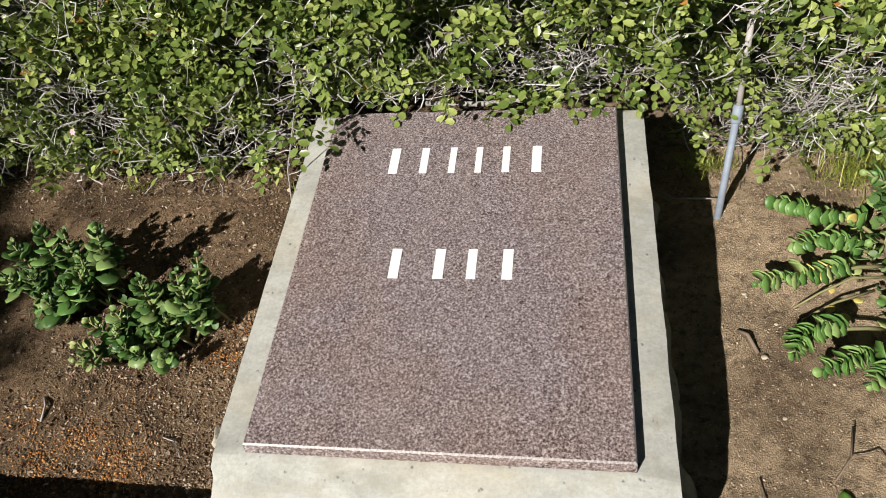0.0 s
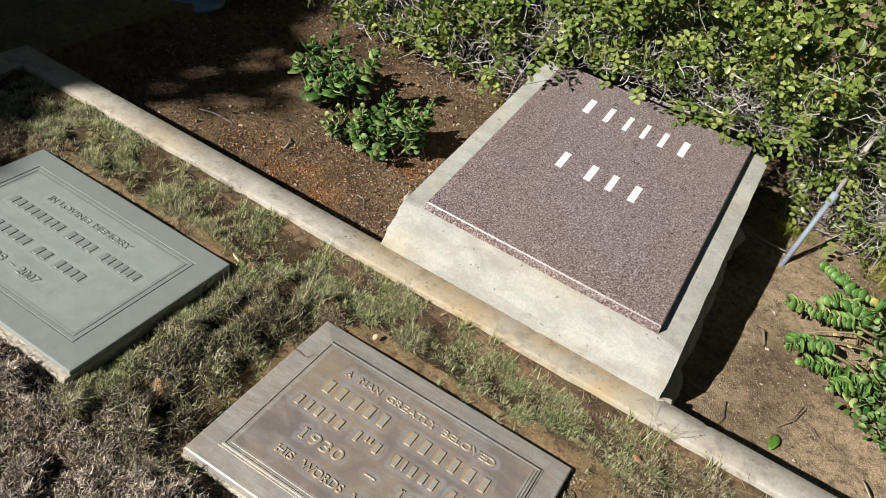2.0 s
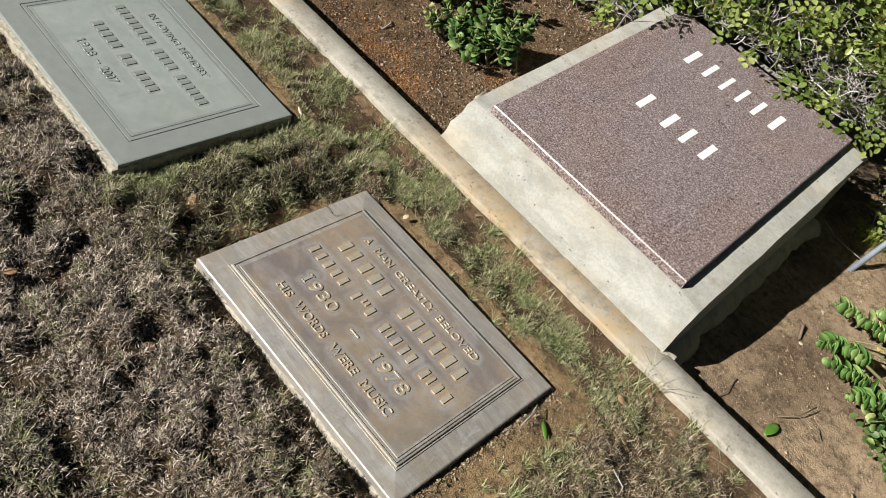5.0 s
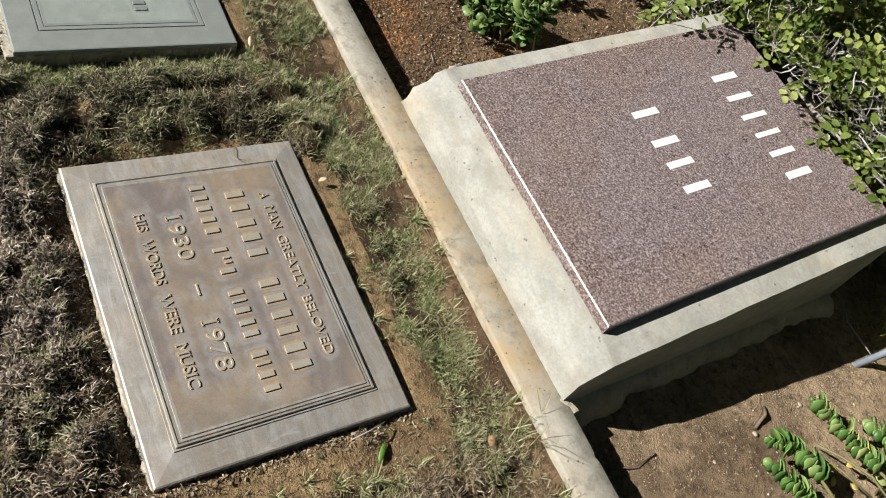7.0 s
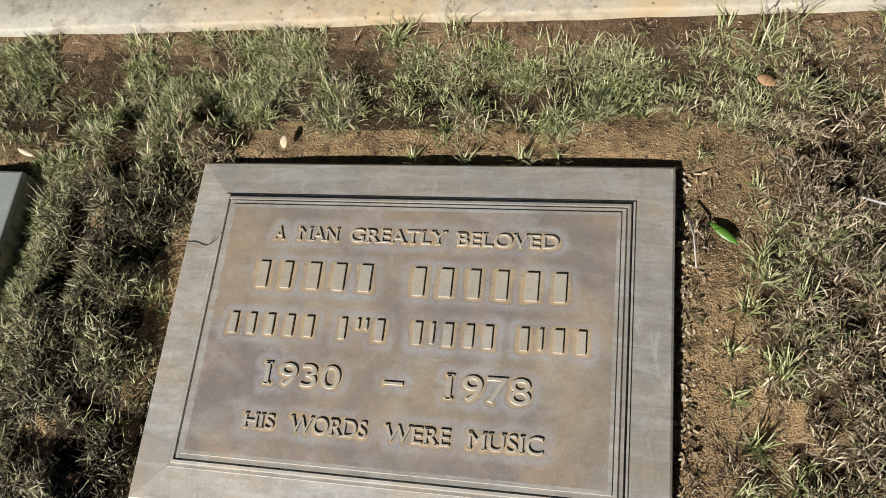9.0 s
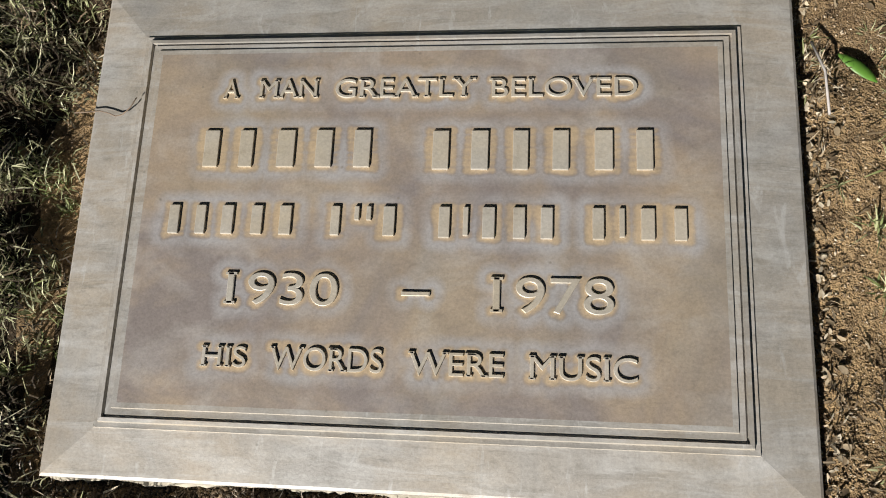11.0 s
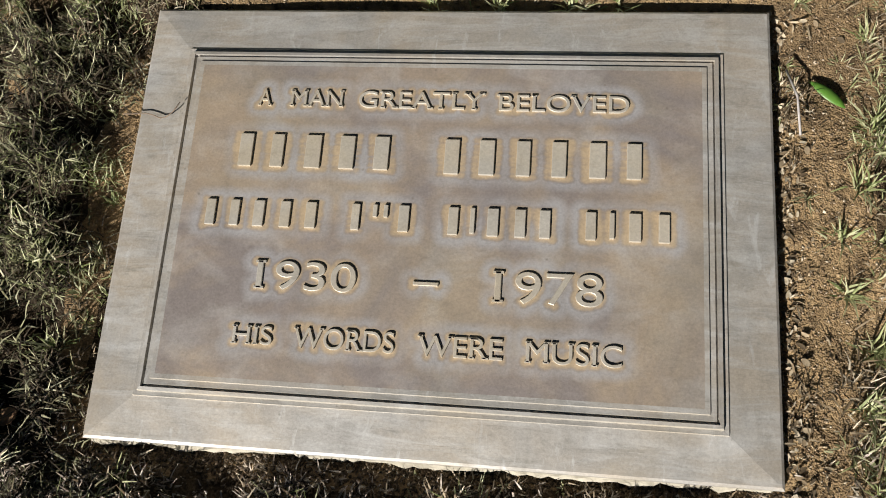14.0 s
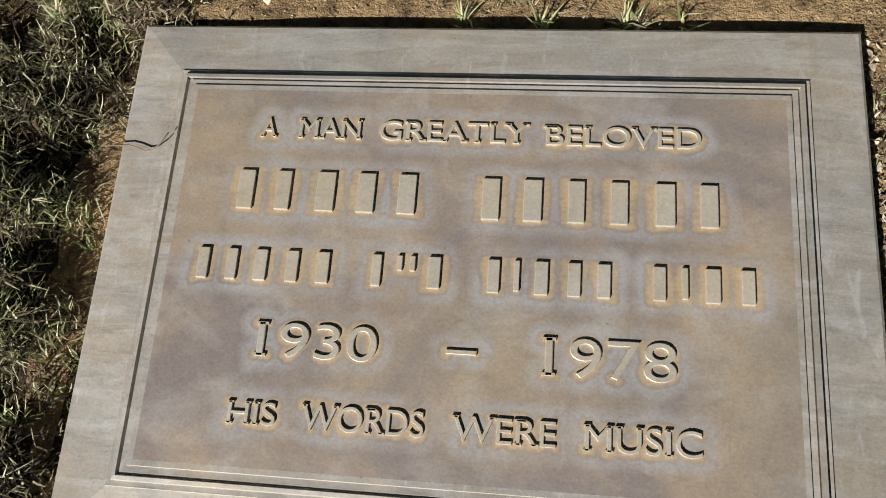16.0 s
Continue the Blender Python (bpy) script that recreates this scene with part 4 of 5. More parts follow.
def twig_cloud(n, seed):
    r = random.Random(seed)
    bm = bmesh.new()
    for _ in range(n):
        x = r.uniform(-2.2, 1.9)
        z = abs(r.gauss(0.0, 0.22)) + 0.005 if r.random() < 0.75 else r.uniform(0.1, 0.6)
        if -0.40 < x < 0.43:
            z = 0.27 + abs(r.gauss(0, 0.10))
        if r.random() < 0.09:
            x, z = r.uniform(0.60, 1.7), abs(r.gauss(0.06, 0.12)) + 0.01
        y = float(hedge_front(np.array(x), np.array(z))) + r.uniform(-0.05, 0.09)
        d = Vector((r.gauss(0, 1), r.gauss(-0.1, 0.5), r.gauss(0.3, 0.7))).normalized()
        L, rad = r.uniform(0.02, 0.10), r.uniform(0.0006, 0.0012) * r.choice((1, 1, 1, 1.5, 2.2))
        p, pts = Vector((x, y, z)), []
        for k in range(4):
            pts.append(p.copy())
            p += d * L / 3
            d = (d + Vector((r.gauss(0, 0.4), r.gauss(0, 0.3), r.gauss(0, 0.4)))).normalized()
        if min(q.z for q in pts) < -0.01 or (any(-0.40 < q.x < 0.43 and q.z < 0.285 for q in pts)):
            continue
        tube_bm(pts, [rad, rad * 0.9, rad * 0.75, rad * 0.5], 4, bm)
    return bm


tagged(hpart("twig_tangle", twig_cloud(7600, 3), TWIG, label="bare grey twigs"), kind="stuff")
rr = random.Random(12)
for _ in range(26):
    x = rr.uniform(-2.0, 1.8)
    z0 = 0.0 if not -0.42 < x < 0.45 else 0.30
    p, pts = Vector((x, 1.62 + rr.uniform(-0.02, 0.12), z0 - 0.02 if z0 == 0 else z0)), []
    d = Vector((rr.gauss(0, 0.9), rr.gauss(-0.1, 0.2), 0.9)).normalized()
    for k in range(6):
        pts.append(p.copy())
        p = p + d * 0.075
        d = (d + Vector((rr.gauss(0, 0.22), rr.gauss(0, 0.12), 0.12))).normalized()
    rad = rr.uniform(0.003, 0.006)
    hpart("branch", tube_bm(pts, [rad, rad, rad * 0.85, rad * 0.7, rad * 0.6, rad * 0.4], 6), TWIG, smooth=True)
# lengths of branch that lie behind the head of the slab
for pts, rad in (([(-0.10, 1.39, 0.262), (0.02, 1.365, 0.272), (0.12, 1.36, 0.282), (0.24, 1.375, 0.285)], 0.006), ([(0.02, 1.39, 0.29), (0.13, 1.375, 0.272), (0.26, 1.39, 0.28)], 0.004),
                 ([(-0.385, 1.15, -0.03), (-0.378, 1.155, 0.12), (-0.362, 1.165, 0.25), (-0.322, 1.186, 0.376)], 0.0014), ([(-0.50, 1.47, 0.14), (-0.40, 1.45, 0.12), (-0.34, 1.46, 0.10), (-0.30, 1.52, 0.07)], 0.007), ([(-0.62, 1.46, 0.19), (-0.50, 1.46, 0.135), (-0.44, 1.47, 0.05)], 0.004)):
    hpart("branch", tube_bm(pts, rad, 7), TWIG, smooth=True)


def sprig_mesh(seed, n):
    """A short twig with paired leaves."""
    r = np.random.default_rng(seed)
    L = 0.0105 * n
    t = np.linspace(0.12, 1.0, n)
    pos = np.stack([t * L, 0.004 * np.sin(t * 4 + seed), -0.012 * t * t], 1)
    side = np.where(np.arange(n) % 2 == 0, 1.0, -1.0)
    d = np.stack([np.full(n, 0.55), side, r.normal(0.15, 0.3, n)], 1)
    d[-1] = (1, 0, 0)
    nrm = np.stack([r.normal(-0.1, 0.3, n), r.normal(0, 0.3, n), np.ones(n)], 1)
    ln = r.uniform(0.016, 0.027, n)
    v, f = scatter_leaves(pos, d, nrm, ln, ln * r.uniform(0.55, 0.72, n))
    k = len(v)
    w = 0.0008
    sv = np.array([[0, -w, 0], [0, w, 0], [L, w * 0.5, -0.012], [L, -w * 0.5, -0.012], [0, 0, w], [L, 0, -0.012 + w]])
    sf = np.array([[0, 1, 2], [0, 2, 3], [0, 4, 5], [0, 5, 3], [1, 4, 5], [1, 5, 2]]) + k
    me = grid_mesh("leaf_sprig", np.concatenate([v, sv]), np.concatenate([f, sf]), SPRIG_LEAF)
    me.shade_smooth()
    return me


SPRIGS = [sprig_mesh(s, n) for s, n in ((1, 7), (2, 9), (3, 6), (4, 8), (5, 11), (6, 5))]
rr = random.Random(5)
for k in range(290):
    x = rr.uniform(-1.55, 1.25)
    z = rr.uniform(0.05, 0.50)
    if -0.40 < x < 0.43:
        z = rr.uniform(0.285, 0.55)
    y = float(hedge_front(np.array(x), np.array(z))) + rr.uniform(-0.05, 0.0)
    ob = new("leaf_sprig", SPRIGS[k % 6])
    ob.parent = hedge
    ob.matrix_parent_inverse = pose(0, -1.75, 0)
    ob.matrix_basis = pose(x, y, z, rr.gauss(0, 35), rr.gauss(5, 35), rr.gauss(-90, 60))
# the sprig that hangs free over the slab and throws its shadow on it
for x, y, z, ry, rz, s in ((-0.330, 1.178, 0.352, 22, -15, 3), (-0.322, 1.186, 0.372, 15, 50, 5), (-0.335, 1.178, 0.342, 35, -60, 0), (-0.325, 1.182, 0.362, 30, 100, 5), (-0.320, 1.170, 0.352, 12, 15, 2), (-0.32, 1.35, 0.31, 25, -60, 5), (-0.05, 1.345, 0.305, 35, -80, 0), (0.10, 1.35, 0.325, 30, -100, 3), (0.27, 1.35, 0.31, 35, -70, 2), (-0.14, 1.345, 0.30, 30, -110, 0)):
    ob = new("leaf_sprig", SPRIGS[s])
    ob.parent = hedge
    ob.matrix_parent_inverse = pose(0, -1.75, 0)
    ob.matrix_basis = pose(x, y, z, 0, ry, rz)
for k in range(34):
    x = rr.uniform(-0.30, 0.38)
    ob = new("leaf_sprig", SPRIGS[k % 6])
    ob.parent = hedge
    ob.matrix_parent_inverse = pose(0, -1.75, 0)
    ob.matrix_basis = pose(x, 1.398 + rr.uniform(-0.02, 0.03) - 0.012 * (x > 0.0), rr.uniform(0.285, 0.335), rr.gauss(0, 30), rr.gauss(0, 30), rr.gauss(-90, 70))
bm = bmesh.new()
for k in range(6):
    c, s = math.cos(k * 1.047), math.sin(k * 1.047)
    vs = [bm.verts.new(p) for p in ((0, 0, 0), (0.008 * c - 0.004 * s, 0.008 * s + 0.004 * c, 0.003), (0.013 * c, 0.013 * s, 0.002), (0.008 * c + 0.004 * s, 0.008 * s - 0.004 * c, 0.003))]
    bm.faces.new(vs)
hpart("flower", bm, PINK, label="small pink flower").matrix_basis = pose(-1.02, 1.42, 0.19, 60, 0, 0) @ Matrix.Diagonal((0.7, 0.7, 0.7, 1))


# ---------------------------------------------------------------- succulents in the bed
def fleshy_leaf(length, width):
    bm = leaf_bm(length, width, 0.22, -0.10, 5, 0.0016)
    me = bpy.data.meshes.new("leaf")
    bm.to_mesh(me)
    bm.free()
    me.shade_smooth()
    return me


YELLOW_SIZES = [fleshy_leaf(0.020, 0.014)]
YELLOW_SIZES[0].materials.append(YELLOW_LEAF)


def round_leaf_bm(size, seed, ruffle=0.03):
    """A thick cupped round leaf from the origin along +x."""
    r = random.Random(seed)
    bm = bmesh.new()
    mid, ring = bm.verts.new((size * 0.5, 0, -size * 0.10)), []
    for k in range(11):
        an = math.pi - 0.30 - k * (2 * math.pi - 0.6) / 10
        q = size * (0.5 + r.uniform(-ruffle, ruffle))
        ring.append(bm.verts.new((size * 0.5 + q * math.cos(an), q * math.sin(an) * 0.92, size * (0.05 * math.cos(2 * an) + r.uniform(-ruffle, 1.4 * ruffle)))))
    ring = [bm.verts.new((-size * 0.1, 0, 0))] + ring
    for a, b in zip(ring, ring[1:] + ring[:1]):
        bm.faces.new((mid, b, a))
    geo = bmesh.ops.extrude_face_region(bm, geom=bm.faces[:])
    for v in [g for g in geo["geom"] if isinstance(g, bmesh.types.BMVert)]:
        v.co.z -= 0.0016
    bmesh.ops.recalc_face_normals(bm, faces=bm.faces[:])
    return bm


ROUND_LEAVES = []
for k in range(5):
    me = bpy.data.meshes.new("leaf")
    sb = round_leaf_bm(0.017 + 0.0025 * k, k, 0.10)
    sb.to_mesh(me)
    sb.free()
    me.materials.append(DARK_SUCCULENT)
    me.shade_smooth()
    ROUND_LEAVES.append(me)
EAST_LEAVES = []
for k in range(4):
    me = bpy.data.meshes.new("leaf")
    sb = round_leaf_bm(0.017 + 0.002 * k, k + 40, 0.07)
    sb.to_mesh(me)
    sb.free()
    me.materials.append(SUCCULENT)
    me.shade_smooth()
    EAST_LEAVES.append(me)
BIG_LEAVES, PALE_ROUND = [], []
for k in range(4):
    for store, mat in ((BIG_LEAVES, SUCCULENT), (PALE_ROUND, PALE_SUCCULENT)):
        me = bpy.data.meshes.new("leaf")
        sb = round_leaf_bm(0.026 + 0.003 * k, k + 20)
        sb.to_mesh(me)
        sb.free()
        me.materials.append(mat)
        me.shade_smooth()
        store.append(me)


def along(pts, u):
    """A place and a bearing on a line of points, u from 0 to 1."""
    i = min(len(pts) - 2, int(u * (len(pts) - 1)))
    return pts[i].lerp(pts[i + 1], u * (len(pts) - 1) - i), (pts[i + 1] - pts[i]).normalized()


def coin_shoot(plant, pts, nodes, bare, size, seed, fresh, aged, pale=0.2, yellow=0.0, tilt=18):
    """A stem with thick round leaves in crossed pairs, stacked close like coins, with a closed bud at its tip."""
    r = random.Random(seed)
    inv = Matrix.Translation(-plant.location)
    pts = [Vector(p) for p in pts]
    steps = [along(pts, u / 6)[0] for u in range(7)]
    part("stem", tube_bm(steps, [0.0042, 0.004, 0.0038, 0.0034, 0.003, 0.0024, 0.0015], 6), STEM, plant, smooth=True).matrix_parent_inverse = inv
    spin = r.uniform(0, 1.57) if abs((pts[-1] - pts[0]).normalized().z) > 0.5 else 0.785
    for k in range(nodes):
        p, axis = along(pts, 1 - (1 - bare) * (k / nodes) ** 0.92)
        first = axis.cross(Vector((0.03, 0.02, 1))) if abs(axis.z) < 0.9 else axis.orthogonal()
        first.normalize()
        for half in (0, math.pi):
            side = first.copy()
            side.rotate(Matrix.Rotation(spin + k * 1.5708 + half + r.uniform(-0.3, 0.3), 3, axis))
            if abs(axis.z) < 0.6 and side.z < -0.45:
                continue
            rise = radians(60) * math.exp(-k / 1.6) + radians(tilt + r.uniform(-16, 16))
            d = (side * math.cos(rise) + axis * math.sin(rise)).normalized()
            y = axis.cross(side).normalized()
            z = d.cross(y).normalized()
            m = Matrix((d, y, z)).transposed().to_4x4()
            m.translation = p + side * 0.002
            old = k / nodes > 0.45 and r.random() < yellow
            if k > 4 and r.random() < 0.10:
                continue
            s = size * min(1, 0.42 + k * 0.16) * r.uniform(0.68, 1.18)
            ob = new("leaf", YELLOW_SIZES[0] if old else r.choice(aged if r.random() < pale else fresh))
            ob.parent, ob.matrix_parent_inverse = plant, inv
            ob.matrix_basis = m @ Matrix.Diagonal((s, s, s * 0.9, 1))


# heads of the shoots of two plants that grow into one another: x, y, height, pairs of leaves, size
HEADS = ((-1.05, 1.106, 0.09, 7, 1.15), (-0.988, 1.135, 0.11, 8, 1.25), (-0.815, 1.101, 0.135, 9, 1.25), (-0.922, 1.125, 0.105, 7, 1.1), (-1.045, 1.029, 0.065, 7, 1.05), (-0.97, 1.019, 0.08, 8, 1.1),
                                        (-0.902, 0.958, 0.06, 7, 1.1), (-0.875, 0.993, 0.08, 8, 1.15), (-0.775, 0.822, 0.03, 5, 0.85), (-0.784, 0.849, 0.04, 5, 0.9), (-0.671, 0.976, 0.11, 9, 1.2), (-0.564, 1.036, 0.12, 7, 1.0),
                                        (-0.571, 0.960, 0.10, 8, 1.15), (-0.721, 0.926, 0.065, 6, 1.0), (-0.711, 0.887, 0.05, 6, 1.1), (-0.687, 0.856, 0.04, 5, 1.1), (-0.609, 0.922, 0.06, 6, 1.0), (-0.585, 0.837, 0.03, 5, 1.0),
                                        (-0.535, 0.945, 0.05, 5, 1.0), (-0.792, 0.919, 0.04, 5, 0.9), (-0.652, 0.843, 0.03, 5, 1.0), (-0.855, 1.06, 0.09, 7, 1.1), (-0.62, 0.99, 0.08, 7, 1.0),
         (-0.93, 0.985, 0.06, 6, 1.1), (-0.84, 1.02, 0.09, 7, 1.15), (-0.60, 1.00, 0.105, 7, 1.1), (-0.545, 0.985, 0.10, 7, 1.1), (-0.63, 0.885, 0.05, 5, 1.1))
plants = [thing("succulent_plant", "dark green succulent with rosettes of round leaves in bare soil", "plant", (bx, by, -0.03), "plants in the bed") for bx, by in ((-0.92, 1.05), (-0.64, 0.93))]
for k, (x, y, z, n, size) in enumerate(HEADS):
    plant = plants[0 if x < -0.80 else 1]
    bx, by = plant.location.xy
    foot = (x * 0.55 + bx * 0.45, y * 0.55 + by * 0.45, -0.04)
    faded = k in (8, 9, 13, 14, 19)
    up = 0.6 * max(0.0, z - 0.05)
    x, y, z = x + 0.78 * up, y - 0.97 * up, z + up
    coin_shoot(plant, [foot, (x * 0.85 + bx * 0.15, y * 0.85 + by * 0.15, z * 0.45 - 0.01), (x, y, z)], n, 0.45 if z > 0.07 else 0.25, size * 1.4, 300 + k, ROUND_LEAVES, PALE_ROUND[:1] if faded else BIG_LEAVES[:2], 0.6 if faded else 0.2)


def leafy_mounds(plant, mounds, count, small, seed, pale, size):
    """Crowded heads of round leaves over low mounds (x, y, half widths, top)."""
    r = random.Random(seed)
    inv = Matrix.Translation(-plant.location)

    def seat_of():
        cx, cy, sx, sy, top = r.choice(mounds)
        an, q = r.uniform(0, 6.283), math.sqrt(r.random())
        lump = 1 + 0.25 * math.sin(3 * an + cx * 40)
        return (cx + sx * q * lump * math.cos(an), cy + sy * q * lump * math.sin(an), -0.01 + (top + 0.02) * (1 - 0.85 * q * q) * r.uniform(0.5, 1.06), an)

    for k in range(count):
        x, y, z, an = seat_of()
        ob = new("leaf", r.choice(PALE_ROUND if r.random() < pale else BIG_LEAVES[:2] + EAST_LEAVES))
        ob.parent, ob.matrix_parent_inverse = plant, inv
        s = size * r.uniform(0.7, 1.15)
        ob.matrix_basis = pose(x, y, z, r.gauss(0, 26), r.gauss(-12, 28), math.degrees(an) + r.gauss(0, 45)) @ Matrix.Diagonal((s, s, s, 1))
    seat = np.array([seat_of() for _ in range(small)])
    d = np.stack([np.cos(seat[:, 3]), np.sin(seat[:, 3]), np.zeros(small)], 1) + rng.normal(0, 0.5, (small, 3))
    L = rng.uniform(0.012, 0.024, small)
    v, f = scatter_leaves(seat[:, :3] - np.array([0, 0, 0.006]), d, rng.normal(0, 0.45, (small, 3)) + np.array([0, -0.1, 0.9]), L, L * 0.85)
    tagged(part("foliage", grid_mesh("foliage", v, f, SMALL_LEAF), SMALL_LEAF, plant), kind="stuff").matrix_parent_inverse = inv
    for k in range(18):
        x, y, z, an = seat_of()
        part("stem", tube_bm([(x + 0.02, y + 0.01, -0.04), (x, y, z * 0.5), (x, y, z - 0.004)], [0.003, 0.0025, 0.0015], 5), STEM, plant, smooth=True).matrix_parent_inverse = inv


leafy_mounds(plants[0], ((-0.97, 1.08, 0.09, 0.06, 0.075), (-0.86, 1.06, 0.06, 0.05, 0.09), (-0.92, 1.00, 0.06, 0.04, 0.05)), 46, 420, 15, 0.15, 0.95)
leafy_mounds(plants[1], ((-0.64, 0.95, 0.07, 0.05, 0.085), (-0.58, 0.98, 0.05, 0.05, 0.09), (-0.70, 0.90, 0.05, 0.04, 0.05)), 40, 380, 16, 0.15, 0.95)

east = thing("succulent_plant", "sprawling succulent with stacked green and some yellowed leaves", "plant", (0.82, 1.06, -0.03), "plants in the bed")
for k, (pts, n, bare, yellow) in enumerate((([(0.86, 1.22, 0.0), (0.80, 1.245, 0.04), (0.716, 1.258, 0.045), (0.640, 1.286, 0.055)], 26, 0.25, 0.02),
                                            ([(0.82, 1.18, 0.01), (0.75, 1.185, 0.035), (0.672, 1.180, 0.02)], 19, 0.10, 0.03),
                                            ([(0.83, 1.13, 0.02), (0.77, 1.105, 0.04), (0.70, 1.085, 0.035), (0.580, 1.060, 0.035)], 26, 0.40, 0.14),
                                            ([(0.80, 0.98, 0.0), (0.74, 0.955, 0.03), (0.675, 0.945, 0.03), (0.630, 0.915, 0.035), (0.614, 0.880, 0.04)], 22, 0.30, 0.02),
                                            ([(0.80, 0.93, 0.0), (0.75, 0.895, 0.03), (0.705, 0.865, 0.035), (0.655, 0.843, 0.04)], 18, 0.30, 0.0),
                                            ([(0.83, 0.91, 0.0), (0.79, 0.870, 0.03), (0.738, 0.832, 0.016)], 14, 0.15, 0.0),
                                            ([(0.95, 1.32, 0.0), (0.90, 1.33, 0.06), (0.835, 1.345, 0.085)], 9, 0.3, 0.0))):
    coin_shoot(east, pts, int(n * 1.75) if k < 6 else n, bare, 1.62 if k < 6 else 1.6, 60 + k, EAST_LEAVES, PALE_ROUND[:1] if k in (2, 6) else BIG_LEAVES[:1], 0.12 if k < 6 else 0.6, yellow, 40)
for k, (p, q, s) in enumerate((((0.70, 1.01, 0.012), (0.72, 1.02, 0.010), 30), ((0.69, 0.985, 0.01), (0.70, 0.99, 0.01), -20), ((0.72, 1.06, 0.012), (0, 0, 0), 80), ((0.74, 0.99, 0.012), (0, 0, 0), 140), ((0.755, 1.04, 0.02), (0, 0, 0), -60))):
    ob = new("leaf", YELLOW_SIZES[0])
    ob.parent, ob.matrix_parent_inverse = east, Matrix.Translation(-east.location)
    ob.matrix_basis = pose(*p, 15, -12, s)
part("bare_stalk", tube_bm([(0.655, 1.045, -0.012), (0.70, 1.062, 0.012), (0.76, 1.085, 0.03), (0.83, 1.10, 0.02)], [0.002, 0.0025, 0.003, 0.003], 6), STEM, east, smooth=True).matrix_parent_inverse = Matrix.Translation(-east.location)
part("bare_stalk", tube_bm([(0.66, 1.01, -0.01), (0.72, 1.03, 0.018), (0.80, 1.07, 0.012)], [0.002, 0.0025, 0.003], 6), STEM, east, smooth=True).matrix_parent_inverse = Matrix.Translation(-east.location)
leafy_mounds(east, ((0.79, 1.16, 0.035, 0.03, 0.05), (0.86, 1.20, 0.05, 0.05, 0.08), (0.83, 1.03, 0.04, 0.05, 0.05), (0.80, 0.86, 0.04, 0.04, 0.04), (0.85, 0.92, 0.04, 0.05, 0.05)), 75, 60, 5, 0.5, 0.95)
beyond = thing("succulent_plant", "leafy light green succulent crowding the end of the bed", "plant", (0.98, 1.10, -0.03), "plants in the bed")
leafy_mounds(beyond, ((0.90, 1.28, 0.07, 0.06, 0.13), (0.93, 1.12, 0.07, 0.07, 0.15), (0.92, 0.95, 0.07, 0.08, 0.12), (1.05, 1.20, 0.09, 0.10, 0.18), (1.06, 1.00, 0.09, 0.10, 0.17), (0.90, 0.80, 0.07, 0.06, 0.06), (1.10, 1.38, 0.09, 0.09, 0.16)), 290, 1500, 9, 0.45, 0.82)


# ---------------------------------------------------------------- feathery weeds
def weed(at, n, size, seed, label="feathery yellow-green weed at the foot of the hedge"):
    r = np.random.default_rng(seed)
    pos = np.stack([r.normal(0, size * 0.35, n), r.normal(0, size * 0.25, n), r.uniform(0, size * 0.5, n)], 1)
    pos[:, 2] *= r.random(n)
    v, f = scatter_blades(pos, r.uniform(0, 6.283, n), r.uniform(0.4, 1.0, n) * size * 0.5, np.full(n, 0.0018), r.uniform(0.2, 1.3, n), r.uniform(-0.3, 0.9, n))
    ob = new("weed", grid_mesh("weed", v, f, WEED))
    ob.location = at
    return tagged(ob, label, "weed", kind="stuff")


for k, (x, y, z, n, s) in enumerate(((-0.39, 1.405, -0.01, 300, 0.11), (-0.93, 1.44, -0.02, 90, 0.06), (0.55, 1.50, -0.01, 140, 0.08), (0.50, 1.46, 0.02, 90, 0.07), (0.90, 1.47, 0.0, 700, 0.18), (0.84, 1.43, 0.0, 160, 0.09), (1.10, 1.52, 0.02, 300, 0.15))):
    weed((x, y, z), n, s, 80 + k)

# ---------------------------------------------------------------- sprinkler riser
riser = thing("sprinkler_riser", "slanting grey-blue plastic sprinkler riser stuck in the soil", "pipe", (0.542, 1.330, -0.02))
foot, head = Vector((0.0, 0.0, -0.02)), Vector((0.032, 0.105, 0.225))
part("pipe", tube_bm([foot, foot.lerp(head, 0.5), head], 0.0082, 14), PIPE, riser, smooth=True)
part("coupling", tube_bm([head - (head - foot) * 0.14, head - (head - foot) * 0.13, head, head * 1.01], [0.0098, 0.0116, 0.0116, 0.0100], 14), PIPE, riser, "grey plastic coupling", smooth=True)
part("nozzle_tube", tube_bm([head, head + Vector((0.006, 0.03, 0.10)), head + Vector((0.01, 0.05, 0.2))], 0.007, 10), PIPE_OLD, riser, "grey weathered upper tube", smooth=True)

# ---------------------------------------------------------------- blue pot in the shade
pot = thing("plastic_pot", "upturned blue plastic pot standing in the shade by the hedge", "pot", (-1.66, 1.20, -0.03))
part("body", lathe_bm([(0.118, 0.0), (0.120, 0.004), (0.116, 0.03), (0.108, 0.13), (0.104, 0.150), (0.096, 0.158), (0.088, 0.155), (0.02, 0.153)], 32), POT, pot, smooth=True)
part("rim", lathe_bm([(0.119, 0.0), (0.126, 0.002), (0.126, 0.022), (0.117, 0.026)], 32), POT, pot, smooth=True)


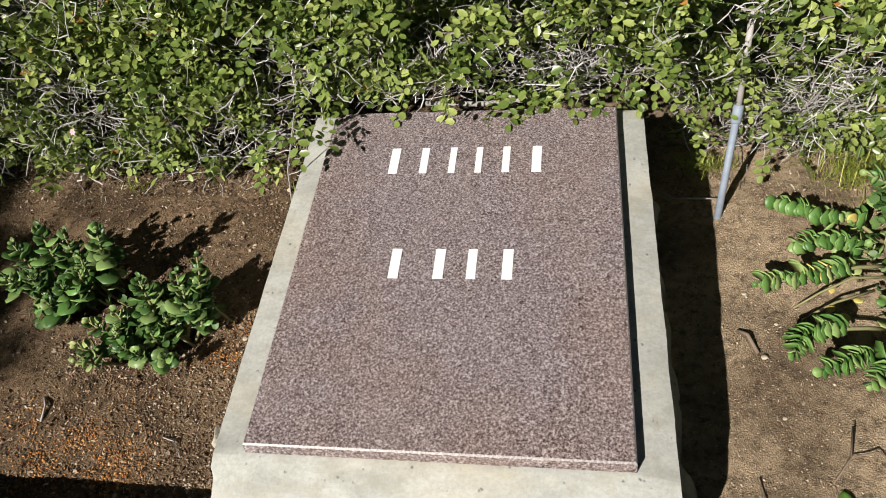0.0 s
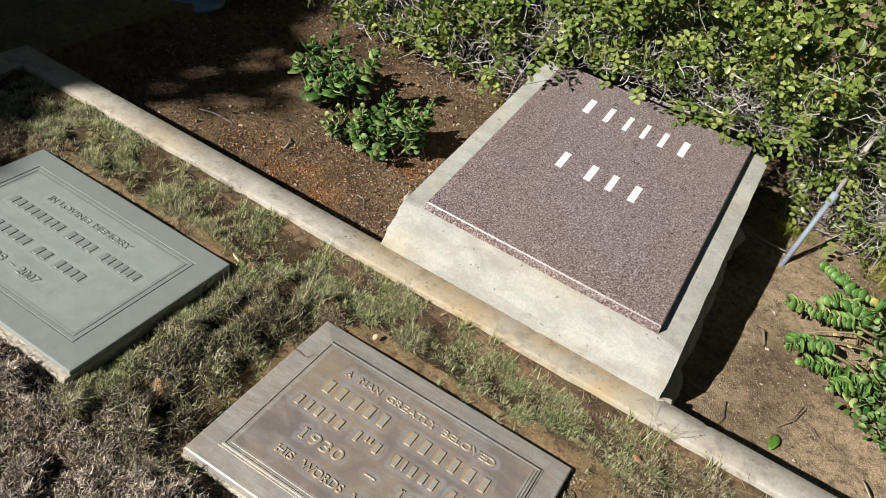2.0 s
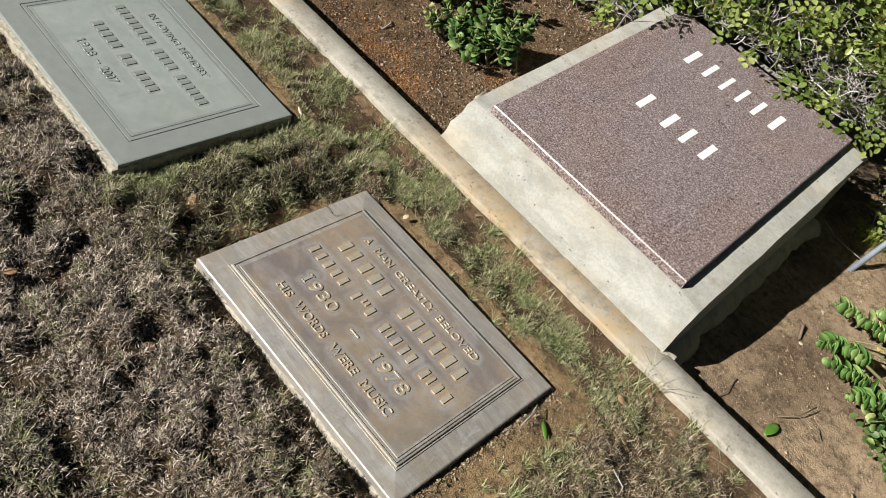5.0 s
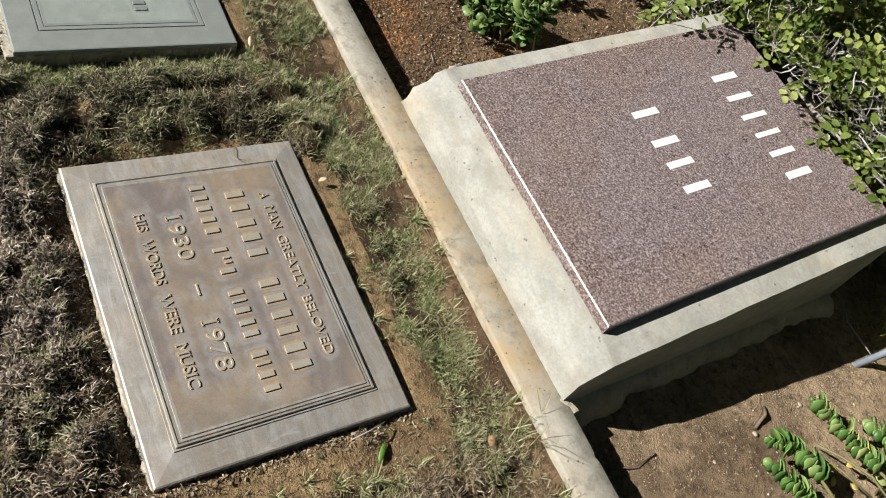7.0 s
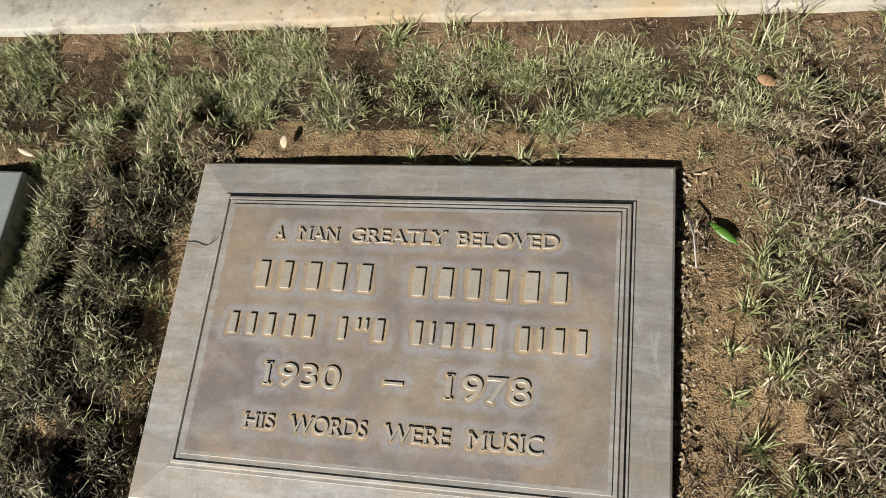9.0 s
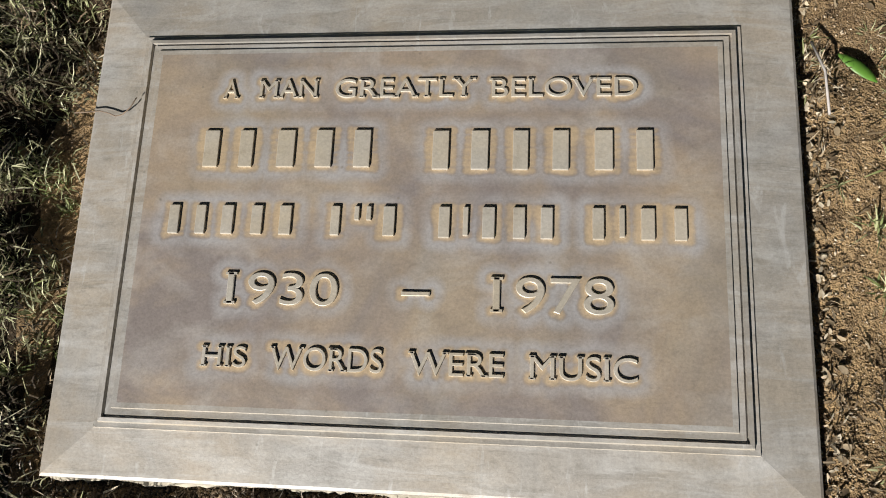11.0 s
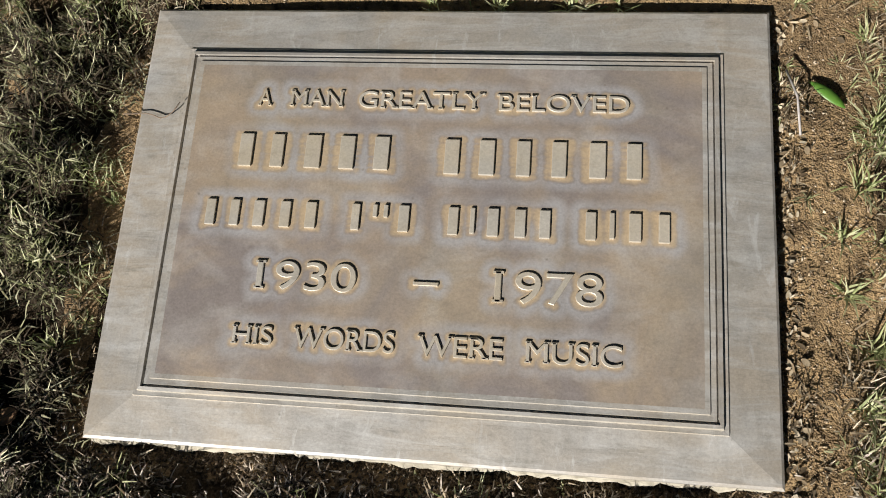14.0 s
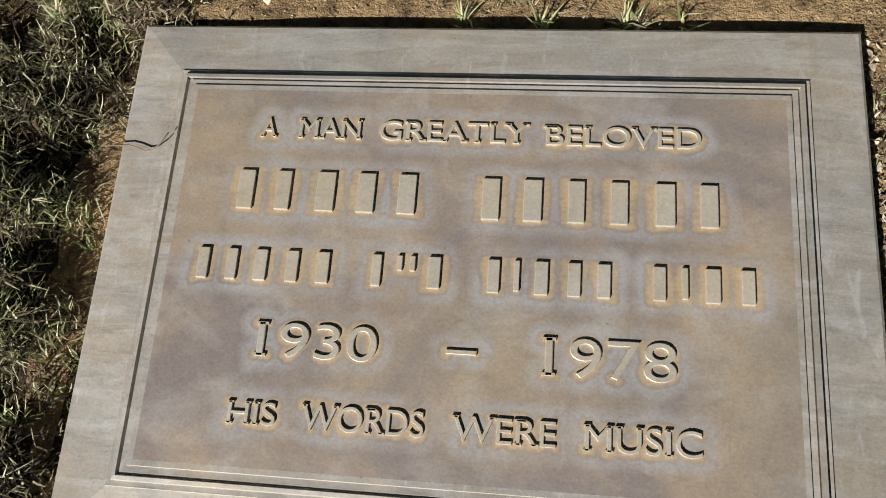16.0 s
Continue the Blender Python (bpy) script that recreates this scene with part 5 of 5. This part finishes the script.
# ---------------------------------------------------------------- loose leaves, twigs and stones
def loose_leaf(at, turn, length, width, mat, label, fold=0.25, droop=0.06):
    me = bpy.data.meshes.new("fallen_leaf")
    bm = leaf_bm(length, width, fold, droop, 6, 0.0006)
    bm.to_mesh(me)
    bm.free()
    me.materials.append(mat)
    me.shade_smooth()
    ob = new("fallen_leaf", me)
    z = float(ground_z(np.array(at[0]), np.array(at[1]))) + at[2]
    ob.matrix_world = pose(at[0], at[1], z, rr.gauss(0, 12), rr.gauss(-6, 6), turn)
    tagged(ob, label, "leaf", "fallen leaves")


loose_leaf((0.663, 0.605, 0.012), 84, 0.062, 0.024, FRESH_LEAF, "fresh green leaf fallen on the soil")
loose_leaf((0.376, 0.128, 0.004), 143, 0.040, 0.0105, FRESH_LEAF, "green leaf blade standing in the grass")
loose_leaf((-0.196, 0.238, 0.008), 100, 0.019, 0.011, PALE_LEAF, "pale curled dry leaf beside the marker")
loose_leaf((-0.585, 0.222, 0.012), -20, 0.030, 0.008, PALE_LEAF, "pale dry leaf beside the green marker")
loose_leaf((0.868, 0.66, 0.01), -60, 0.05, 0.018, PALE_LEAF, "pale dry leaf on the bed soil")
for x, y, t in ((-0.39, -0.215, 40), (-0.412, -0.533, 70), (-0.182, -0.398, 20), (-0.405, -0.635, 10), (-0.28, -0.62, 120), (0.56, -0.08, 100), (0.42, 0.33, 150), (0.52, -0.22, 20), (-0.36, 0.06, 200)):
    loose_leaf((x, y, 0.009), t, 0.024, 0.015, DRY_LEAF, "brown dry leaf lying in the dead grass")


def twig(pts, rad, label, mat=TWIG):
    bm = tube_bm([Vector(p) - Vector(pts[0]) for p in pts], rad, 5)
    ob = part("twig", bm, mat, None, label, True)
    ob.location = pts[0]
    tagged(ob, category="twig", group="fallen twigs")


def on_ground(x, y, up=0.003):
    return (x, y, float(ground_z(np.array(x), np.array(y))) + up)


twig([on_ground(-1.137, 0.70), on_ground(-1.09, 0.712, 0.006), on_ground(-1.03, 0.722)], 0.0025, "pale grey twig lying on the soil")
twig([on_ground(-0.86, 0.78), on_ground(-0.84, 0.755, 0.008), on_ground(-0.835, 0.72)], 0.0022, "grey curved twig lying on the soil")
twig([on_ground(-0.56, 0.70), on_ground(-0.53, 0.69, 0.007), on_ground(-0.51, 0.66)], 0.0016, "thin curved twig lying on the soil")
twig([on_ground(0.66, 0.68), on_ground(0.69, 0.72, 0.012), on_ground(0.705, 0.78, 0.02)], 0.0016, "brown forked twig lying on the soil", BARK)
twig([on_ground(0.69, 0.72, 0.012), on_ground(0.735, 0.735, 0.01), on_ground(0.76, 0.728)], 0.0012, "brown forked twig lying on the soil", BARK)
twig([on_ground(0.53, 0.56), on_ground(0.545, 0.62, 0.008), on_ground(0.54, 0.68)], 0.0012, "dark thin twig lying on the soil", BARK)
twig([on_ground(0.545, 1.00), on_ground(0.56, 0.98, 0.012), on_ground(0.575, 0.945)], 0.004, "brown curled scrap of bark on the soil", BARK)
twig([on_ground(0.318, 0.155, 0.02), on_ground(0.325, 0.125, 0.022), on_ground(0.328, 0.09, 0.014)], 0.0012, "pale dry stalk beside the marker")
twig([on_ground(0.50, 0.175, 0.022), on_ground(0.535, 0.166, 0.026), on_ground(0.542, 0.158, 0.02)], 0.0015, "pale scrap of wood lying in the grass")
twig([on_ground(-0.64, -0.60, 0.03), on_ground(-0.60, -0.53, 0.035), on_ground(-0.57, -0.49, 0.03)], 0.0022, "pale dry stalk lying in the grass")
twig([on_ground(0.40, 1.40, 0.02), on_ground(0.45, 1.36, 0.03), on_ground(0.55, 1.37, 0.02)], 0.0022, "thin pale twig lying by the riser")
twig([(-0.318, 0.092, 0.004), (-0.306, 0.0945, 0.0), (-0.296, 0.095, 0.001), (-0.287, 0.0925, 0.002), (-0.279, 0.089, 0.003), (-0.272, 0.090, 0.004), (-0.264, 0.095, 0.007), (-0.257, 0.103, 0.011)], 0.0006, "thin dark root lying across the marker", BARK)


def stone(at, size, seed, label, mat=STONE):
    bm = bmesh.new()
    bmesh.ops.create_icosphere(bm, subdivisions=2, radius=size)
    for v in bm.verts:
        n = noise.noise_vector(v.co / size * 0.9 + Vector((seed, 0, 0)))
        v.co = Vector((v.co.x * 1.2, v.co.y * 0.9, v.co.z * 0.6)) + n * size * 0.35
    ob = part("stone", bm, mat, None, label, True)
    ob.location = on_ground(at[0], at[1], size * 0.2)
    tagged(ob, category="stone", group="small stones")


for k, (x, y, s) in enumerate(((0.585, 0.935, 0.006), (0.62, 1.02, 0.004), (-0.47, 0.95, 0.006), (0.335, -0.25, 0.005), (0.60, 0.80, 0.004), (-0.37, -0.185, 0.011), (0.72, 0.62, 0.004), (0.57, 1.10, 0.005), (-1.02, 0.80, 0.005), (-1.20, 0.95, 0.005), (-0.93, 0.66, 0.004))):
    stone((x, y), s, k * 3.1, "small pale stone on the ground")

# ---------------------------------------------------------------- litter of the bed
def stuff(name, v, f, mat, label, category):
    return tagged(new(name, grid_mesh(name, v, f, mat)), label, category, kind="stuff")


def bed_points(n, x0, x1, y0, y1):
    x, y = rng.uniform(x0, x1, n), rng.uniform(y0, y1, n)
    ok = ~((x > -0.36) & (x < 0.42) & (y < 1.47)) & (y > 0.51)
    x, y = x[ok], y[ok]
    return x, y


x, y = bed_points(46000, -1.5, -0.34, 0.51, 1.75)
ok = rng.random(len(x)) < 0.45 + 0.5 * wave(x, y, 5, 51) + 0.45 * np.clip((x + 0.75) * 1.6, -0.4, 0.6)
x, y = x[ok], y[ok]
v, f = scatter_chips(np.stack([x, y, ground_z(x, y) + 0.001], 1), rng.uniform(0.0008, 0.0046, len(x)) * rng.uniform(0.5, 1.4, len(x)), 0.55)
stuff("mulch", v, f, MULCH, "dark brown bark mulch and leaf crumbs", "mulch")
x, y = bed_points(15000, -1.5, -0.34, 0.51, 1.75)
m = len(x)
v, f = scatter_blades(np.stack([x, y, ground_z(x, y) + 0.0015], 1), rng.uniform(0, 6.28, m), rng.uniform(0.004, 0.016, m), rng.uniform(0.0006, 0.0018, m), rng.uniform(-0.05, 0.35, m), rng.uniform(-0.2, 0.5, m))
stuff("bark_fibres", v, f, MULCH, "short brown fibres strewn over the bed soil", "mulch")
x, y = bed_points(1500, -1.5, -0.34, 0.51, 1.75)
m = len(x)
L = rng.uniform(0.004, 0.015, m)
v, f = scatter_leaves(np.stack([x, y, ground_z(x, y) + 0.003], 1), np.stack([rng.normal(0, 1, m), rng.normal(0, 1, m), rng.normal(0.1, 0.3, m)], 1), rng.normal(0, 0.6, (m, 3)) + np.array([0, 0, 1.0]), L, L * rng.uniform(0.3, 0.8, m))
stuff("leaf_crumbs", v, f, MULCH, "curled brown scraps of leaf on the bed soil", "leaf litter")
x, y = bed_points(36000, 0.40, 1.7, 0.51, 1.75)
v, f = scatter_chips(np.stack([x, y, ground_z(x, y)], 1), rng.uniform(0.0008, 0.0026, len(x)), 0.6)
w, h = scatter_chips(np.stack([x[:3200], y[:3200], ground_z(x[:3200], y[:3200]) + 0.0005], 1), rng.uniform(0.0018, 0.0052, min(3200, len(x))) * rng.uniform(0.5, 1.0, min(3200, len(x))), 0.6)
v, f = np.concatenate([v, w]), np.concatenate([f, h + len(v)])
stuff("soil_crumbs", v, f, CRUMB, "small crumbs of dry brown soil", "soil")
x, y = bed_points(2600, -1.6, 1.6, 1.40, 1.85)
v, f = scatter_blades(np.stack([x, y, ground_z(x, y) + 0.004], 1), rng.uniform(0, 6.28, len(x)), rng.uniform(0.01, 0.03, len(x)), rng.uniform(0.001, 0.004, len(x)), rng.uniform(-0.1, 0.4, len(x)), rng.uniform(-0.3, 0.5, len(x)))
stuff("leaf_litter", v, f, STRAW, "dry leaf litter under the hedge", "leaf litter")
cx, cy = [], []
for x0, y0, n, s in ((-0.79, 0.64, 130, 0.035), (-0.72, 0.69, 110, 0.028), (-0.63, 0.655, 150, 0.038), (-0.635, 0.60, 120, 0.035), (-0.80, 0.57, 60, 0.03), (-0.50, 0.90, 80, 0.03), (-0.88, 0.72, 70, 0.05), (-0.70, 0.78, 50, 0.06), (-1.0, 0.66, 60, 0.06), (-0.47, 0.98, 60, 0.03), (-0.60, 0.56, 40, 0.03)):
    cx.append(rng.normal(x0, s, int(n * 3.0))), cy.append(rng.normal(y0, s * 0.7, int(n * 3.0)))
x, y = np.concatenate(cx), np.concatenate(cy)
ok = (y > 0.515) & (x < -0.37)
x, y = x[ok], y[ok]
v, f = scatter_chips(np.stack([x, y, ground_z(x, y) + 0.002], 1), rng.uniform(0.0008, 0.0042, len(x)) * rng.uniform(0.6, 1.1, len(x)), 0.25)
stuff("orange_husks", v, f, BERRY, "small orange seed husks scattered on the soil", "husks")

# ---------------------------------------------------------------- lawn
def lawn_points(n, x0, x1, y0, y1):
    x, y = rng.uniform(x0, x1, n), rng.uniform(y0, y1, n)
    ok = (y < KERB_OUT - 0.004) & ~((x < KERB_END + 0.004) & (x > KERB_END - 0.09))
    g = np.minimum(rect_gap(x, y, MARK), rect_gap(x, y, GREEN))
    ok &= g > 0.004
    return x[ok], y[ok], g[ok]


def blades(n, x0, x1, y0, y1, chance, lo, hi, wlo, whi, rise, curl, lift=0.0):
    x, y, g = lawn_points(n, x0, x1, y0, y1)
    ok = rng.random(len(x)) < chance(x, y)
    x, y, g = x[ok], y[ok], g[ok]
    m = len(x)
    L = rng.uniform(lo, hi, m) * np.clip(0.55 + g * 14, 0.55, 1.0)
    head = rng.uniform(0, 6.283, m)
    return scatter_blades(np.stack([x, y, ground_z(x, y) + lift * thatch(x, y) * rng.random(m)], 1), head, L, rng.uniform(wlo, whi, m), rng.uniform(*rise, m), rng.uniform(*curl, m))


near = (-1.52, 1.1, -0.95, KERB_OUT)


def broken(x, y):
    """Gaps between the tufts of the band along the kerb."""
    w = np.clip(0.58 + 1.5 * wave(x, y, 17, 85) + 0.9 * wave(x, y, 41, 86), 0.03, 1)
    return 1 + (w - 1) * soft(y, 0.20, 0.5, 0.04)


south = lambda x, y: np.clip((-0.20 - y + 0.05 * wave(x, y, 8, 77)) / 0.10, 0, 1) * (1 - 0.6 * soft(x, 0.1, 1.2, 0.2))
mat = lambda x, y: (1 - bareness(x, y)) * np.clip(0.72 + 0.55 * clump(x, y), 0.22, 1)
straw = lambda x, y: (1 - bareness(x, y)) * (0.95 - 0.5 * greenness(x, y)) * np.clip(0.42 + 1.3 * clump(x, y), 0.03, 1) * broken(x, y) + 0.006 + 0.45 * mat(x, y) * soft(x, 0.46, 1.2, 0.1) * soft(y, -0.2, 0.37, 0.1)
green = lambda x, y: (1 - 0.95 * bareness(x, y)) * greenness(x, y) * np.clip(0.6 + 1.5 * wave(x, y, 22, 67), 0.03, 1) * broken(x, y)


def tussocks(n, x0, x1, y0, y1, chance, per, spread, lo, hi, wlo, whi):
    """Tufts of blades that lean outwards from many small crowns."""
    x, y, g = lawn_points(n, x0, x1, y0, y1)
    ok = rng.random(len(x)) < chance(x, y)
    x, y, g = x[ok], y[ok], g[ok]
    size = rng.uniform(0.65, 1.25, len(x)) * (1 + 0.35 * clump(x, y)) * np.clip(0.5 + g * 16, 0.5, 1.0)
    x, y, size = np.repeat(x, per), np.repeat(y, per), np.repeat(size, per)
    m = len(x)
    an, q = rng.uniform(0, 6.283, m), rng.random(m)
    x, y = x + np.cos(an) * q * spread * size, y + np.sin(an) * q * spread * size
    rise = 1.45 - 1.1 * q + rng.normal(0, 0.25, m)
    return scatter_blades(np.stack([x, y, ground_z(x, y) - 0.001], 1), an + rng.normal(0, 0.5, m), rng.uniform(lo, hi, m) * size, rng.uniform(wlo, whi, m), rise, rng.uniform(-0.3, 1.5, m))


v, f = blades(220000, *near, lambda x, y: straw(x, y) * (1 - dark_zone(x, y)) * (1 - south(x, y)), 0.009, 0.024, 0.0008, 0.0019, (-0.2, 0.8), (-0.8, 1.4), 0.016)
w, h = tussocks(46000, *near, lambda x, y: straw(x, y) * (1 - dark_zone(x, y)) * (1 - south(x, y)), 12, 0.008, 0.008, 0.019, 0.0008, 0.0018)
stuff("dead_grass", np.concatenate([v, w]), np.concatenate([f, h + len(v)]), STRAW, "tussocks of dense grey-brown dead grass", "grass")
v, f = blades(110000, -1.52, 1.1, -0.95, -0.10, lambda x, y: mat(x, y) * south(x, y), 0.006, 0.015, 0.0009, 0.0020, (-0.2, 1.0), (-1.0, 1.8), 0.012)
w, h = tussocks(40000, -1.52, 1.1, -0.95, -0.10, lambda x, y: mat(x, y) * south(x, y), 9, 0.007, 0.008, 0.019, 0.0011, 0.0021)
stuff("pale_grass", np.concatenate([v, w]), np.concatenate([f, h + len(v)]), PALE_STRAW, "matted tussocks of pale bleached dead grass", "grass")
# grass in the hollow takes the straw with shade painted in
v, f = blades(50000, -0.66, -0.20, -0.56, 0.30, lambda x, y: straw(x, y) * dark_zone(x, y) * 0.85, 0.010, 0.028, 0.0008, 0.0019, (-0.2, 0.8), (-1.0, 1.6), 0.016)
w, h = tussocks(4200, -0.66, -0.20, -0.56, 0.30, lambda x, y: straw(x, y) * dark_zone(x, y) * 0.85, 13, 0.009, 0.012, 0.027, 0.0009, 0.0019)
stuff("rotted_grass", np.concatenate([v, w]), np.concatenate([f, h + len(v)]), SHADED_STRAW, "rotted dead grass in hollows between the markers, coloured darker for shade", "grass")
v, f = tussocks(40000, *near, green, 11, 0.008, 0.008, 0.022, 0.0009, 0.0018)
w, h = tussocks(5200, -1.5, 1.0, 0.235, 0.412, lambda x, y: (1 - bareness(x, y)) * broken(x, y) * (1 - 0.85 * soft(x, 0.40, 1.2, 0.1)), 22, 0.013, 0.009, 0.024, 0.0008, 0.0017)
v, f = np.concatenate([v, w]), np.concatenate([f, h + len(v)])
w, h = tussocks(1700, -0.56, -0.50, -0.30, 0.22, lambda x, y: np.clip(0.7 + 0.5 * wave(x, y, 16, 82), 0.1, 1), 11, 0.008, 0.008, 0.022, 0.0009, 0.0018)
v, f = np.concatenate([v, w]), np.concatenate([f, h + len(v)])
stuff("green_grass", v, f, GREEN_GRASS, "thin tufts of short green grass", "grass")
v, f = blades(120000, -3.6, 3.6, -3.4, KERB_OUT, lambda x, y: ((x < -1.52) | (x > 1.1) | (y < -0.95)) * 0.9, 0.02, 0.045, 0.003, 0.007, (0.1, 0.9), (-0.4, 1.0))
stuff("outer_grass", v, f, STRAW, "worn dry lawn round about", "grass")
x, y, g = lawn_points(40000, *near)
v, f = scatter_chips(np.stack([x, y, ground_z(x, y) + 0.0005], 1), rng.uniform(0.0005, 0.0020, len(x)) * rng.uniform(0.6, 1.3, len(x)), 0.6)
stuff("lawn_crumbs", v, f, CRUMB, "crumbs of soil between the grass", "soil")

x, y, g = lawn_points(22000, 0.305, 0.62, -0.35, 0.42)
v, f = scatter_chips(np.stack([x, y, ground_z(x, y) + 0.0004], 1), rng.uniform(0.0004, 0.0013, len(x)) * rng.uniform(0.5, 1.9, len(x)), 0.4)
stuff("grit", v, f, GRIT, "fine pale and dark grit on the bare soil", "soil")

n = 420
x, y = 0.309 + rng.exponential(0.009, n), rng.uniform(-0.24, 0.22, n)
L = rng.uniform(0.003, 0.010, n)
v, f = scatter_leaves(np.stack([x, y, ground_z(x, y) + 0.002], 1), rng.normal(0, 1, (n, 3)) * np.array([1, 1, 0.3]), rng.normal(0, 0.5, (n, 3)) + np.array([0, 0, 1.0]), L, L * rng.uniform(0.2, 0.6, n))
stuff("dry_scraps", v, f, STRAW, "pale dry scraps of leaf caught along the marker", "leaf litter")

x, y = rng.uniform(-0.33, 0.33, 5200), -0.221 - rng.exponential(0.016, 5200) - 0.002
v, f = scatter_chips(np.stack([x, y, ground_z(x, y) + 0.001], 1), rng.uniform(0.0006, 0.0024, len(x)) * rng.uniform(0.5, 1.7, len(x)), 0.6)
stuff("soil_clods", v, f, CLOD, "crumbly dark soil along the edge of the marker", "soil")


def tuft(at, n, size, seed, mat=GREEN_GRASS, label="green tuft of grass growing by the kerb"):
    r = np.random.default_rng(seed)
    pos = np.stack([r.normal(0, size * 0.12, n), r.normal(0, size * 0.10, n), np.zeros(n)], 1)
    v, f = scatter_blades(pos, r.uniform(0, 6.283, n), r.uniform(0.5, 1.0, n) * size, r.uniform(0.0012, 0.0024, n), r.uniform(0.5, 1.4, n), r.uniform(-0.1, 0.9, n))
    ob = new("grass_tuft", grid_mesh("grass_tuft", v, f, mat))
    ob.location = at
    tagged(ob, label, "grass", "grass tufts")


for k, (x, y, n, s) in enumerate(((0.43, 0.405, 9, 0.13), (0.445, 0.41, 5, 0.10), (0.02, 0.408, 24, 0.055), (0.62, 0.41, 5, 0.09), (-0.06, 0.395, 60, 0.055), (0.41, 0.385, 50, 0.07), (0.36, 0.40, 14, 0.045), (0.55, 0.40, 16, 0.05), (-0.28, 0.40, 16, 0.04), (-0.45, 0.40, 14, 0.04), (0.26, 0.40, 10, 0.04), (0.39, -0.10, 40, 0.04), (0.385, 0.05, 30, 0.035), (0.365, 0.0, 22, 0.03), (0.40, 0.11, 24, 0.035), (0.37, -0.05, 26, 0.03), (0.40, 0.20, 18, 0.03), (0.335, 0.235, 16, 0.025), (0.43, -0.19, 40, 0.045), (0.05, 0.225, 20, 0.035), (0.12, 0.228, 18, 0.035), (-0.02, 0.23, 14, 0.03), (-0.35, -0.06, 26, 0.04), (-0.36, -0.14, 20, 0.04), (-0.27, -0.255, 18, 0.04), (0.17, 0.23, 14, 0.03), (0.42, -0.02, 40, 0.04), (0.405, 0.085, 30, 0.035), (0.44, 0.06, 40, 0.04), (0.375, -0.15, 30, 0.035), (0.41, -0.22, 36, 0.04))):
    tuft(on_ground(x, y, -0.003), n, s, 100 + k)

# ---------------------------------------------------------------- tree that shades the far end of the bed
tree = thing("shade_tree", "broad leafy tree standing on the lawn and shading the bed", "tree", (-5.80, -3.08, -0.03))
part("trunk", tube_bm([(0, 0, -0.2), (0.03, 0.02, 0.6), (-0.03, 0.05, 1.4), (0.02, 0.0, 2.3), (0.0, 0.0, 3.2)], [0.17, 0.12, 0.10, 0.085, 0.06], 12), BARK, tree, smooth=True)
rr = random.Random(44)
for k in range(9):
    an = k * 0.7
    z = 2.0 + 0.14 * k
    part("limb", tube_bm([(0, 0, z), (0.45 * math.cos(an), 0.45 * math.sin(an), z + 0.35), (1.0 * math.cos(an + 0.2), 1.0 * math.sin(an + 0.2), z + 0.7)], [0.05, 0.035, 0.012], 8), BARK, tree, smooth=True)
for x, y, z in ((1.23, -2.36, 3.7), (1.00, -1.52, 3.65), (0.90, -1.01, 3.6), (1.40, -0.76, 3.65)):
    part("limb", tube_bm([(0, 0, 2.6), (x * 0.4, y * 0.4, 3.2), (x, y, z)], [0.06, 0.04, 0.015], 8), BARK, tree, smooth=True)
puffs = []
# clumps of the crown: middle, radius, flattening, leaves
for x, y, z, r, flat, q in ((-0.68, -0.47, 3.7, 1.55, 0.85, 15000), (1.23, -2.36, 3.7, 0.60, 0.55, 4600), (1.15, -1.86, 3.7, 0.50, 0.55, 3400), (1.00, -1.52, 3.7, 0.70, 0.55, 5000), (0.90, -1.01, 3.7, 0.60, 0.55, 5500), (1.40, -0.76, 3.7, 0.45, 0.55, 900), (1.80, -1.02, 3.7, 0.36, 0.55, 110), (0.3, -2.3, 3.6, 0.9, 0.6, 6000)):
    th, ph, rad = rng.uniform(0, 6.283, q), np.arccos(rng.uniform(-1, 1, q)), r * rng.random(q) ** 0.4
    rad = rad * (1 + 0.15 * wave(th * 1.3, ph * 1.5, 1.5, 91))
    puffs.append(np.stack([x + rad * np.sin(ph) * np.cos(th), y + rad * np.sin(ph) * np.sin(th), z + flat * rad * np.cos(ph)], 1))
p = np.concatenate(puffs)
n = len(p)
L = rng.uniform(0.10, 0.16, n)
v, f = scatter_leaves(p, rng.normal(0, 1, (n, 3)), rng.normal(0, 1, (n, 3)) + np.array([0, 0, 0.8]), L, L * 0.55)
tagged(part("crown", grid_mesh("crown", v, f, HEDGE_LEAF), HEDGE_LEAF, tree, "crown of many small green leaves"), kind="stuff")
